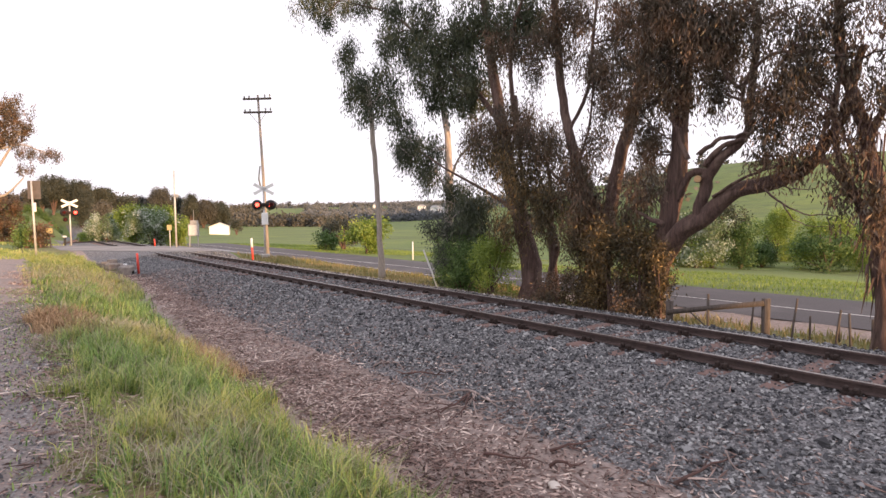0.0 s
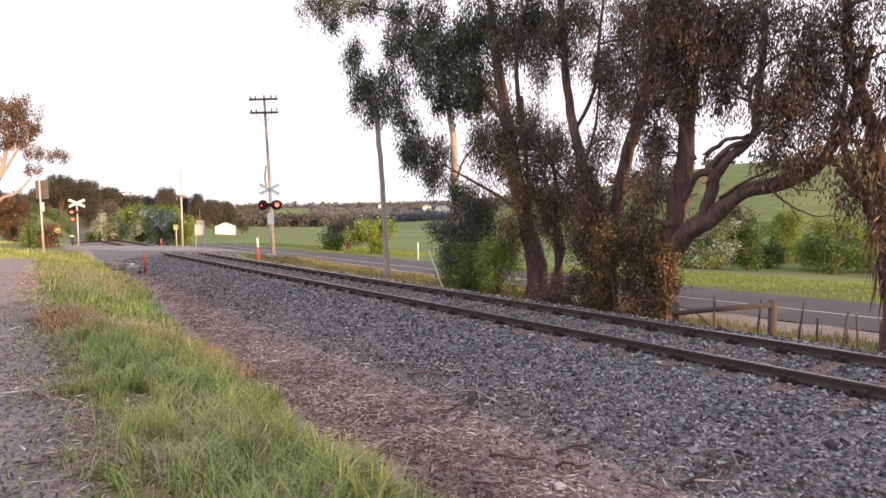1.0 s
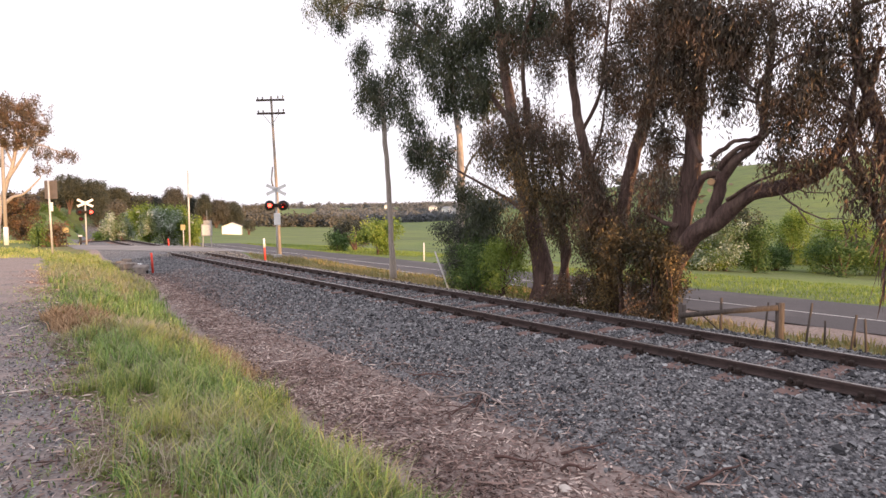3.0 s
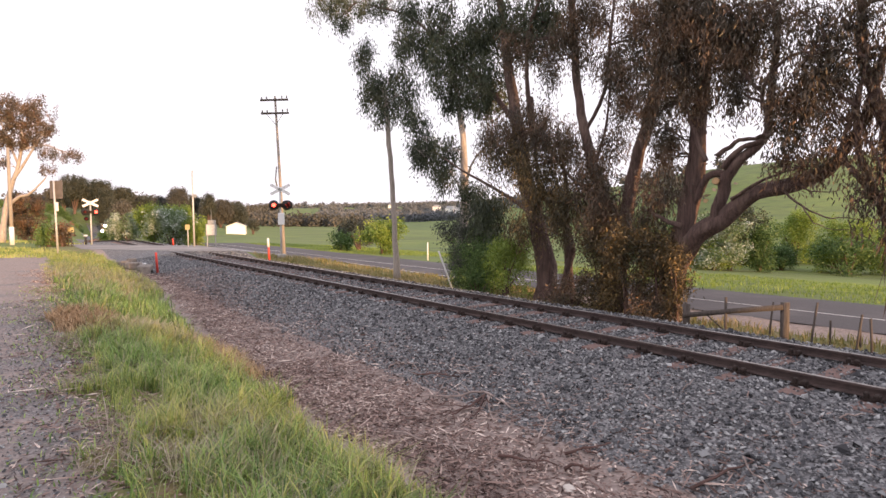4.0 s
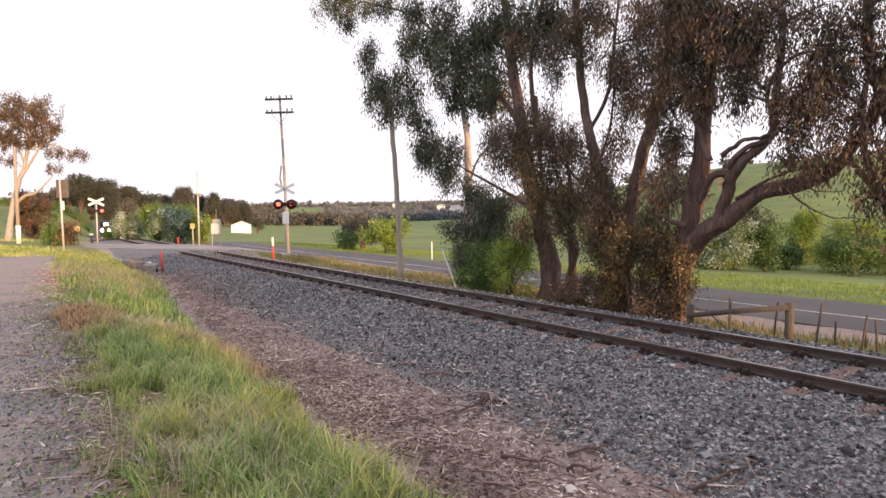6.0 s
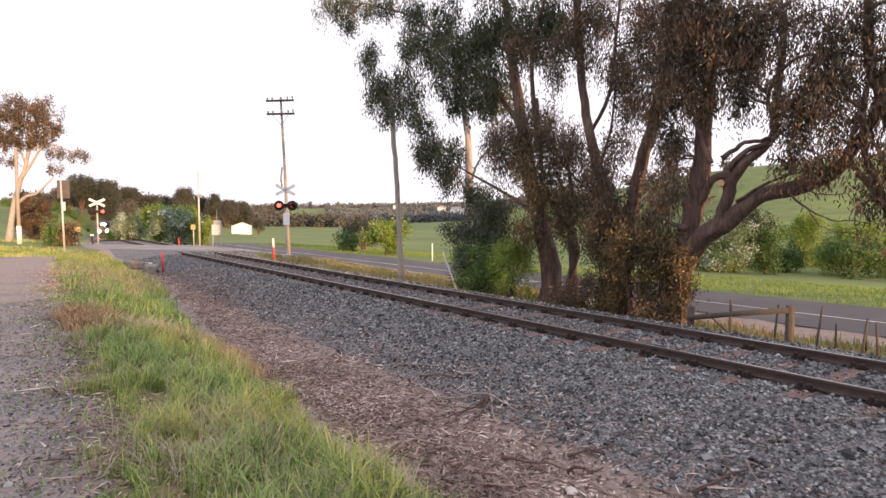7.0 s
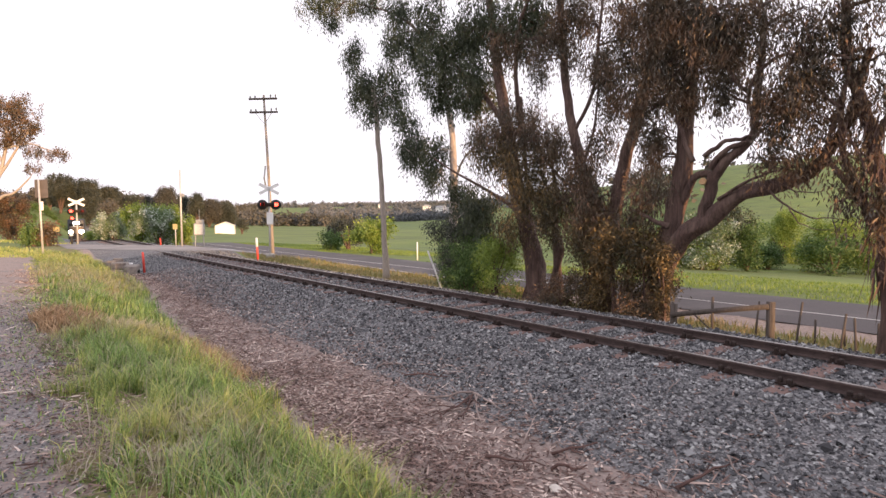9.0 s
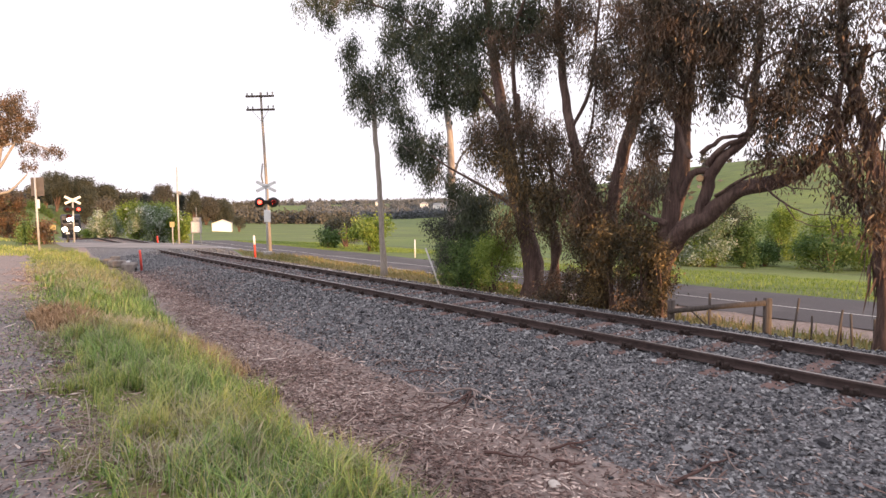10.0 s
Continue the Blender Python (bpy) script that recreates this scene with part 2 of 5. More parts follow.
BLOSSOM = leafy("blossom", [(0.0, (0.10, 0.15, 0.06)), (0.45, (0.15, 0.22, 0.10)), (0.66, (0.40, 0.46, 0.38)), (1.0, (0.82, 0.85, 0.84))], 0.7, 0.3, 0.9, 0.4, 1.6)
# bronze leaves whose brighter golds stand in for low sun on them
GOLD = leafy("sunlit_bronze_leaf", [(0.0, (0.036, 0.036, 0.022)), (0.45, (0.09, 0.07, 0.036)), (0.8, (0.20, 0.135, 0.058)), (1.0, (0.44, 0.29, 0.115))], 0.45, 0.3, 0.9)
# grey-green gum leaves, paled and blued to carry the distance haze
FOREST = leafy("hazy_gum_forest", [(0.0, (0.085, 0.095, 0.108)), (0.5, (0.14, 0.15, 0.162)), (1.0, (0.22, 0.22, 0.22))], 0.9, 0.1, 0.02, 0.5, 1.4)
YELLOWGREEN = leafy("spring_leaf", [(0.0, (0.09, 0.15, 0.025)), (0.5, (0.21, 0.30, 0.05)), (1.0, (0.38, 0.43, 0.10))], 0.5, 0.35)
BANK = surface("shade_bank_turf", (0.07, 0.09, 0.03), (0.16, 0.17, 0.06), 3, 0.95, 0, 0.5, 0.05)
COOLGRASS = leafy("green_grass_blade", [(0.0, (0.06, 0.115, 0.035)), (0.4, (0.20, 0.33, 0.09)), (0.75, (0.38, 0.52, 0.15)), (1.0, (0.58, 0.62, 0.26))], 0.55, 0.35, 1.2, 0.8, 1.0)
GRASS = leafy("grass_blade", [(0.0, (0.11, 0.165, 0.055)), (0.4, (0.29, 0.37, 0.10)), (0.7, (0.54, 0.55, 0.17)), (0.95, (0.66, 0.58, 0.25)), (1.0, (0.68, 0.60, 0.38))], 0.6, 0.35, 0.7, 0.6, 1.5)
# dead grass with the low sun's orange put into its colour
DEAD = leafy("sunlit_dead_grass", [(0.0, (0.15, 0.095, 0.055)), (0.5, (0.45, 0.30, 0.17)), (1.0, (0.78, 0.58, 0.38))], 0.8, 0.2, 0.8)
STRAW = leafy("straw", [(0.0, (0.17, 0.23, 0.09)), (0.4, (0.33, 0.33, 0.17)), (0.8, (0.48, 0.42, 0.29)), (1.0, (0.60, 0.54, 0.44))], 0.7, 0.25, 0.8)
HAY = leafy("flattened_stalk", [(0.0, (0.14, 0.11, 0.085)), (0.5, (0.32, 0.26, 0.205)), (1.0, (0.58, 0.51, 0.42))], 0.8, 0.15, 0.8)
DRYGRASS = leafy("dry_grass", [(0.0, (0.13, 0.15, 0.04)), (0.5, (0.30, 0.26, 0.10)), (1.0, (0.50, 0.36, 0.20))], 0.7, 0.25, 0.6)


# ---- mesh tools ----
class Shape:
    """Gathers vertices and faces of one mesh."""

    def __init__(self):
        self.v, self.f = [], []

    def add(self, verts, faces):
        k = len(self.v)
        self.v += [tuple(p) for p in verts]
        self.f += [tuple(i + k for i in f) for f in faces]
        return self

    def box(self, c, size, m=None, bevel=0.0):
        x, y, z = (d / 2 for d in size)
        if bevel:
            b = min(bevel, x * 0.5, y * 0.5, z * 0.5)
            bm = bmesh.new()
            bmesh.ops.create_cube(bm, size=1)
            bmesh.ops.scale(bm, vec=size, verts=bm.verts)
            bmesh.ops.bevel(bm, geom=bm.edges[:], offset=b, segments=1, affect="EDGES")
            vs, fs = [v.co.copy() for v in bm.verts], [[v.index for v in f.verts] for f in bm.faces]
            bm.free()
        else:
            vs = [Vector((i, j, k)) for i in (-x, x) for j in (-y, y) for k in (-z, z)]
            fs = [(0, 1, 3, 2), (4, 6, 7, 5), (0, 4, 5, 1), (2, 3, 7, 6), (0, 2, 6, 4), (1, 5, 7, 3)]
        m = m or Matrix.Identity(4)
        return self.add([m @ (v + Vector(c)) for v in vs], fs)

    def tube(self, pts, radii, sides=8, rough=0.0, caps=True):
        pts = [Vector(p) for p in pts]
        rings, ref = [], Vector((0.31, 0.87, 0.37))
        for i, p in enumerate(pts):
            d = (pts[min(i + 1, len(pts) - 1)] - pts[max(i - 1, 0)]).normalized()
            a = d.cross(ref).normalized()
            c = d.cross(a)
            r = radii[i] if hasattr(radii, "__len__") else radii
            rings.append([p + (a * math.cos(2 * math.pi * k / sides) + c * math.sin(2 * math.pi * k / sides)) * r * (1 + rough * noise.noise(p * 2.3 + Vector((k * 1.7, k, 0)))) for k in range(sides)])
        fs = [(i * sides + k, i * sides + (k + 1) % sides, (i + 1) * sides + (k + 1) % sides, (i + 1) * sides + k) for i in range(len(pts) - 1) for k in range(sides)]
        if caps:
            fs += [tuple(range(sides))[::-1], tuple((len(pts) - 1) * sides + k for k in range(sides))]
        return self.add([v for r in rings for v in r], fs)

    def mesh(self, name, mat, flat=True):
        me = bpy.data.meshes.new(name)
        me.from_pydata(self.v, [], self.f)
        me.materials.append(mat)
        if not flat:
            me.shade_smooth()
        me.update()
        return me


def part(name, shape, mat, parent=None, label="", flat=True):
    """One mesh object under a thing or a part."""
    ob = new(name, shape.mesh(name, mat, flat))
    ob.parent = parent
    return tagged(ob, label)


def empty(name, m, label, category, group="", kind=""):
    ob = new(name)
    ob.empty_display_size = 0.2
    ob.matrix_world = m
    return tagged(ob, label, category, group, kind)


def soup(name, verts, faces, mat, parent=None, label="", smooth_shade=False):
    """A mesh from arrays: verts (N, 3), faces (M, k)."""
    me = bpy.data.meshes.new(name)
    verts, faces = np.asarray(verts, np.float32), np.asarray(faces, np.int32)
    me.vertices.add(len(verts))
    me.vertices.foreach_set("co", verts.ravel())
    me.loops.add(faces.size)
    me.loops.foreach_set("vertex_index", faces.ravel())
    me.polygons.add(len(faces))
    me.polygons.foreach_set("loop_start", np.arange(len(faces), dtype=np.int32) * faces.shape[1])
    me.polygons.foreach_set("use_smooth", np.full(len(faces), smooth_shade))
    me.materials.append(mat)
    me.update(calc_edges=True)
    ob = new(name, me)
    ob.parent = parent
    return tagged(ob, label)


def unit(v):
    return v / np.maximum(np.linalg.norm(v, axis=1, keepdims=True), 1e-6)


def leaf_cloud(rng, clumps, density, length, width, droop=1.0, twig=0.16, hollow=0.35, crowd=34, hang=1.25):
    """Leaves in bunches through ellipsoid clumps (x, y, z, r across, r up). Returns vertices and faces."""
    out = []
    for x, y, z, r, h in clumps:
        count = max(int(density * r * h), 24)
        bunches = max(int(count / crowd), 4)
        d = unit(rng.normal(size=(bunches, 3))) * (hollow + (1 - hollow) * rng.random((bunches, 1)) ** 0.6) * (0.75 + 0.45 * rng.random((bunches, 1)))
        c = np.array([x, y, z]) + d * [r, r, h]
        own = rng.integers(0, bunches, count)
        p = c[own] + rng.normal(size=(count, 3)) * [twig, twig, twig * hang]
        way = unit(rng.normal(size=(count, 3)) * [1, 1, 0.8] + [0, 0, -1.6 * droop])
        side = unit(np.cross(way, rng.normal(size=(count, 3))))
        ln = length * (0.6 + 0.8 * rng.random((count, 1)))
        wd = width * (0.7 + 0.6 * rng.random((count, 1)))
        out.append(np.stack([p, p + way * ln * 0.42 + side * wd, p + way * ln, p + way * ln * 0.42 - side * wd], 1))
    v = np.concatenate(out)
    return v.reshape(-1, 3), np.arange(v.shape[0] * 4).reshape(-1, 4)


# ---- ground, one sheet ----
def spaced(a, b, step, reach):
    mid = np.arange(a, b + step / 2, step)
    out = step * np.cumsum(1.22 ** np.arange(1, 80))
    out = out[out < reach]
    return np.concatenate([(a - out)[::-1], mid, b + out])


def make_ground():
    ss, ns = spaced(-14, 58, 0.3, 3200), spaced(-8, 22, 0.14, 3200)
    S, N = np.meshgrid(ss, ns, indexing="ij")
    Z = gz(S, N)
    X, Y = xy(S, N)
    a, b = S.shape
    idx = np.arange(a * b).reshape(a, b)
    quads = np.stack([idx[:-1, :-1], idx[1:, :-1], idx[1:, 1:], idx[:-1, 1:]], -1).reshape(-1, 4)[:, ::-1]
    ob = soup("ground", np.stack([X, Y, Z], -1).reshape(-1, 3), quads, GROUND, None, "grassy verge, gravel, ballast and green paddocks", True)
    q = N - track_n(S) + 7.97
    near = (np.abs(q - 8) < 17) & (S < 75) & (S > -60)
    turf = ((q > path_edge(S) - 0.1) & (q < grass_edge(S)) | (q > 10.6) & (q < 14.8) ) & near
    path = (q < path_edge(S)) & (q > -7) & (S < 38) & (S > -60)
    bal = ((q > 4.35) & (q < 10.5)).astype(np.float32)
    dirt = (q > grass_edge(S) - 0.1) & (q < 4.9) & near | (q > 13.0) & (q < 14.5) & (S < 12) | path
    # on the path stone and trodden dirt mix, with more dirt further along
    mix = 0.52 + 0.10 * np.sin(S * 1.3) * np.sin(N * 2.2 + S) + 0.06 * np.sin(S * 3.7 + N * 1.7) - 0.012 * np.clip(S - 4, 0, 14)
    bal = np.where(path, mix, bal)
    col = np.stack([turf, bal, dirt, np.ones_like(turf)], -1).astype(np.float32)
    at = ob.data.attributes.new("zones", "FLOAT_COLOR", "POINT")
    at.data.foreach_set("color", col.reshape(-1))
    tagged(ob, category="ground", kind="structure")


make_ground()


def make_shade_bank():
    """Added, unseen rise ending the view behind; keeps the low sun off the verge."""
    to_sun, across = Vector((math.sin(radians(SUN_AZ)), math.cos(radians(SUN_AZ)), 0)), Vector((-math.cos(radians(SUN_AZ)), math.sin(radians(SUN_AZ)), 0))
    v = np.arange(-45, 60.1, 0.25)
    # the crest is notched to let one streak of sun onto the grass
    top = 4.25 - 1.25 * smooth(1.6, 2.0, v) * (1 - smooth(2.6, 3.0, v)) + 1.3 * smooth(3.4, 4.4, v) * (1 - smooth(8.6, 9.6, v)) - 1.45 * smooth(9.4, 10.4, v) - 1.5 * smooth(13.5, 15, v)
    top = top + 0.12 * np.sin(v * 0.9 + 1) * np.sin(v * 0.37) + 0.05 * np.sin(v * 3.1)
    rows = []
    for a, h in zip(v, top):
        rows.append([(*(to_sun * (43 + d) + across * a).xy, h * k - 0.9 * (1 - k)) for d, k in ((-4.5, 0), (-2.2, 0.6), (-0.6, 0.97), (0.6, 0.97), (2.4, 0.6), (5, 0))])
    tagged(strip("shade_bank", rows, BANK, None, "unseen added bank behind the viewpoint, shading the verge"), category="bank", kind="structure")


def strip(name, rows, mat, parent=None, label=""):
    """A sheet through rows of points."""
    sh = Shape()
    k = len(rows[0])
    sh.add([p for r in rows for p in r], [(i * k + j, i * k + j + 1, (i + 1) * k + j + 1, (i + 1) * k + j) for i in range(len(rows) - 1) for j in range(k - 1)])
    return part(name, sh, mat, parent, label, False)


make_shade_bank()


def on_ground(s, n, up=0.0):
    x, y = xy(s, n)
    return x, y, float(gz(s, n)) + up


def make_road():
    ss = [-36 + 3 * i for i in range(52)]
    road = strip("road", [[on_ground(s, track_n(s) - 7.97 + q, 0.03) for q in (14.35, 15.2, 16.2, 17.4, 18.65)] for s in ss], ASPHALT, None, "grey two-lane asphalt road beside the railway")
    tagged(road, category="road", kind="structure")
    strip("centre_line", [[on_ground(s, track_n(s) - 7.97 + q, 0.036) for q in (16.08, 16.15)] for s in ss], LINE, road, "worn white line")
    strip("edge_line", [[on_ground(s, track_n(s) - 7.97 + q, 0.036) for q in (14.55, 14.63)] for s in ss if s > 14 and s < 60], LINE, road, "faint white edge line")
    cross = strip("crossing_road", [[on_ground(crossing_s(q) + w, track_n(40) - 7.97 + q, 0.016) for w in (-4.6, -3, -1, 1, 3, 4.6)] for q in np.arange(3.4, 15.0, 0.4)], DUSTY, None, "asphalt road over the level crossing")
    tagged(cross, category="road", kind="structure")
    strip("stop_line", [[on_ground(crossing_s(q) - 0.3 + w, q, 0.022) for w in (0.2, 3.6)] for q in (11.6, 12.0)], LINE, cross, "white stop line")


make_road()


# ---- railway ----
def rail_rows(q, s0=-30, s1=330):
    s = s0
    while s <= s1:
        yield s, float(track_n(s)) - 7.97 + q, float(track_z(s))
        s += 1.5


RAIL_H = 0.72
RAILSEC = [(a, b * RAIL_H) for a, b in [(-0.07, -0.155), (0.07, -0.155), (0.07, -0.143), (0.012, -0.12), (0.010, -0.045), (0.036, -0.036), (0.036, -0.008), (0.026, 0.0), (-0.026, 0.0), (-0.036, -0.008), (-0.036, -0.036), (-0.010, -0.045), (-0.012, -0.12), (-0.07, -0.143)]]


def make_track():
    track = empty("railway_track", pose(0, 0, 0), "single railway track of rusty rails on timber sleepers", "railway track", "", "structure")
    sleeper, far = Shape(), Shape()
    sleeper.box((0, 0, 0), (0.23, 2.5, 0.12), None, 0.012)
    me = sleeper.mesh("sleeper", SLEEPER)
    rng = random.Random(4)
    s = -11.6
    while s < 330:
        n = float(track_n(s))
        x, y = xy(s, n)
        turn = HEAD + math.pi / 2 - track_turn(s)
        m = Matrix.Translation((x, y, float(track_z(s)) - (0.188 if s < 40 else 0.212) + rng.uniform(-0.012, 0.012))) @ Matrix.Rotation(turn + rng.uniform(-0.015, 0.015), 4, "Z") @ Matrix.Rotation(rng.uniform(-0.01, 0.01), 4, "X")
        if s < 34:
            ob = new("sleeper", me)
            ob.parent, ob.matrix_world = track, m
        elif s > 45:
            far.box((0, 0, 0), (0.23, 2.5, 0.12), m)
        s += 0.69
    part("far_sleepers", far, SLEEPER, track)["kind"] = "stuff"
    for q in (7.97 - 0.752, 7.97 + 0.752):
        rows = [[(*xy(s, n + a), z + b) for a, b in RAILSEC] + [(*xy(s, n + RAILSEC[0][0]), z + RAILSEC[0][1])] for s, n, z in rail_rows(q)]
        rail = strip("rail", rows, RUST, track, "rusty steel rail with worn head")
        for p in rail.data.polygons:
            p.use_smooth = False
        strip("rail_head", [[(*xy(s, n + a), z + 0.002) for a in (-0.024, 0, 0.024)] for s, n, z in rail_rows(q)], RAILTOP, rail, "dull polished rail head")
        fast = Shape()
        s = -11.6
        while s < 34:
            for side in (-1, 1):
                x, y = xy(s, float(track_n(s)) - 7.97 + q + side * 0.105)
                m = Matrix.Translation((x, y, -0.092)) @ Matrix.Rotation(HEAD, 4, "Z")
                fast.box((0, 0, -0.018), (0.13, 0.19, 0.025), m)
                fast.box((side * 0.02 - 0.01, 0.05, 0.02), (0.06, 0.05, 0.07), m, 0.012)
                fast.box((side * 0.03 - 0.01, -0.05, 0.018), (0.09, 0.06, 0.06), m, 0.012)
            s += 0.69
        part("rail_fastenings", fast, SPIKE, rail, "rusty base plates and spikes")


make_track()


def make_ballast():
    rng = np.random.default_rng(7)
    sets = []
    for s0, s1, per, size in ((-7, 8, 660, 0.0205), (8, 16, 350, 0.0245), (16, 35, 260, 0.023), (-7, 20, 14, 0.042)):
        count = int((s1 - s0) * 5.9 * per)
        s, q = rng.uniform(s0, s1, count), rng.uniform(4.05, 10.3, count)
        keep = (rng.random(count) < smooth(4.05, 5.2, q)) & (np.abs(s - crossing_s(q)) > 4.8)
        s, q = s[keep], q[keep]
        on_tie = (np.abs((s + 11.6 + 0.345) % 0.69 - 0.345) < 0.11) & (np.abs(q - 7.97) < 1.3)
        keep = ~(on_tie & (rng.random(len(s)) < np.where(np.abs(q - 7.97) < 0.7, 0.1, 0.6))) & (np.abs(np.abs(q - 7.97) - 0.752) > 0.06)
        s, q = s[keep], q[keep]
        x, y = xy(s, q)
        z = gz(s, q) + rng.uniform(-0.014, 0.034, len(s))
        r = size * rng.uniform(0.6, 1.5, (len(s), 1, 1))
        octa = np.array([(1, 0, 0), (-1, 0, 0), (0, 1, 0), (0, -1, 0), (0, 0, 1), (0, 0, -1)], float)
        v = octa[None] * rng.uniform(0.55, 1.25, (len(s), 6, 1)) * np.array([1, 1, 0.75]) + rng.normal(size=(len(s), 6, 3)) * 0.16
        a = rng.uniform(0, 6.28, len(s))
        b = rng.uniform(-0.9, 0.9, len(s))
        v = np.stack([v[..., 0], v[..., 1] * np.cos(b)[:, None] - v[..., 2] * np.sin(b)[:, None], v[..., 1] * np.sin(b)[:, None] + v[..., 2] * np.cos(b)[:, None]], -1)
        v = np.stack([v[..., 0] * np.cos(a)[:, None] - v[..., 1] * np.sin(a)[:, None], v[..., 0] * np.sin(a)[:, None] + v[..., 1] * np.cos(a)[:, None], v[..., 2]], -1)
        sets.append(v * r + np.stack([x, y, z], -1)[:, None])
    v = np.concatenate(sets)
    # bedded stones: the undersides stay open
    f = np.array([(0, 2, 4), (2, 1, 4), (1, 3, 4), (3, 0, 4), (0, 3, 5)])
    faces = (f[None] + 6 * np.arange(len(v))[:, None, None]).reshape(-1, 3)
    tagged(soup("ballast", v.reshape(-1, 3), faces, BALLAST, None, "grey crushed-stone railway ballast on the track bed"), category="gravel", kind="stuff")


make_ballast()


def make_litter():
    rng = np.random.default_rng(9)
    count = 60000
    s = np.concatenate([rng.uniform(-5, 9, count * 3 // 5), rng.uniform(9, 26, count - count * 3 // 5)])
    q = grass_edge(s) + 0.1 + rng.gamma(2.2, 0.5, count)
    aside = rng.random(count) < 0.16
    q = np.where(aside, path_edge(s) + rng.normal(0.1, 0.35, count), q)
    keep = aside | (q > grass_edge(s) - 0.15) & (q < 6.4)
    s, q = s[keep], q[keep]
    x, y = xy(s, q)
    z = gz(s, q) + rng.uniform(0.0, 0.03, len(s))
    a = rng.uniform(0, 6.28, len(s))
    ln, wd = rng.gamma(1.5, 0.017, len(s)) + 0.010, rng.uniform(0.004, 0.012, len(s))
    tilt = rng.normal(0, 0.25, len(s))
    d = np.stack([np.cos(a), np.sin(a), tilt], -1)
    w = np.stack([-np.sin(a), np.cos(a), rng.normal(0, 0.4, len(s))], -1)
    p = np.stack([x, y, z], -1)
    long = rng.random(len(s)) < 0.008
    ln = np.where(long, rng.uniform(0.08, 0.26, len(s)), ln)
    wd = np.where(long, rng.uniform(0.005, 0.011, len(s)), wd)
    d[:, 2] = np.where(long, d[:, 2] * 0.3, d[:, 2])
    p[:, 2] += np.where(long, 0.02, 0)
    L, W = ln[:, None], wd[:, None]
    up = np.array([0, 0, 1.0]) * W
    v = np.stack([p - d * L, p + w * W, p + d * L, p - w * W, p + up], 1)
    f = np.array([(0, 1, 4), (1, 2, 4), (2, 3, 4), (3, 0, 4)])
    faces = (f[None] + 5 * np.arange(len(v))[:, None, None]).reshape(-1, 3)
    tagged(soup("bark_litter", v.reshape(-1, 3), faces, CHIP, None, "brown fallen bark and leaf litter in the drain"), category="leaf litter", kind="stuff")


make_litter()


def make_path_gravel():
    rng = np.random.default_rng(19)
    count = 15000
    s = rng.uniform(1.5, 16, count)
    q = path_edge(s) + 0.15 - rng.gamma(1.6, 0.8, count)
    x, y = xy(s, q)
    r = rng.uniform(0.004, 0.016, (count, 1, 1)) * (1 + (rng.random((count, 1, 1)) > 0.97))
    octa = np.array([(1, 0, 0), (-1, 0, 0), (0, 1, 0), (0, -1, 0), (0, 0, 0.7), (0, 0, -0.7)], float)
    v = octa[None] * rng.uniform(0.6, 1.3, (count, 6, 1)) + rng.normal(size=(count, 6, 3)) * 0.2
    v = v * r + np.stack([x, y, gz(s, q) + 0.003], -1)[:, None]
    f = np.array([(0, 2, 4), (2, 1, 4), (1, 3, 4), (3, 0, 4)])
    faces = (f[None] + 6 * np.arange(count)[:, None, None]).reshape(-1, 3)
    tagged(soup("path_gravel", v.reshape(-1, 3), faces, BALLAST, None, "loose grey gravel on the path beside the verge"), category="gravel", kind="stuff")


make_path_gravel()


def blades(name, rng, s, q, height, width, mat, label, lean=0.5, way=None):
    """Grass blades, each bent at the middle; height and way may be given blade by blade."""
    x, y = xy(s, q)
    z = gz(s, q)
    h = height * rng.uniform(0.45, 1.3, len(s))
    a = rng.uniform(0, 6.28, len(s)) if way is None else way + rng.normal(0, 0.7, len(s))
    k = lean * rng.uniform(0.2, 1.4, len(s)) * h
    p = np.stack([x, y, z - 0.01], -1)
    d = np.stack([np.cos(a) * k, np.sin(a) * k, h], -1)
    w = np.stack([-np.sin(a), np.cos(a), np.zeros_like(a)], -1) * (width * rng.uniform(0.6, 1.4, len(s)))[:, None]
    mid = p + d * [0.3, 0.3, 0.62]
    v = np.stack([p - w, p + w, mid + w * 0.8, mid - w * 0.8, p + d * [1, 1, 0.93]], 1)
    f = np.array([(0, 1, 2), (0, 2, 3), (3, 2, 4)])
    faces = (f[None] + 5 * np.arange(len(v))[:, None, None]).reshape(-1, 3)
    return tagged(soup(name, v.reshape(-1, 3), faces, mat, None, label), category="grass", kind="stuff")


def verge_band(s, q, rng):
    """How far along the verge a blade stands, with an uneven edge between the colour bands."""
    x, y = xy(s, q)
    return y + 0.25 * x + 0.5 * np.sin(x * 1.9 + 1) + 0.3 * np.sin(x * 4.3 + y) + rng.normal(0, 0.35, len(s))


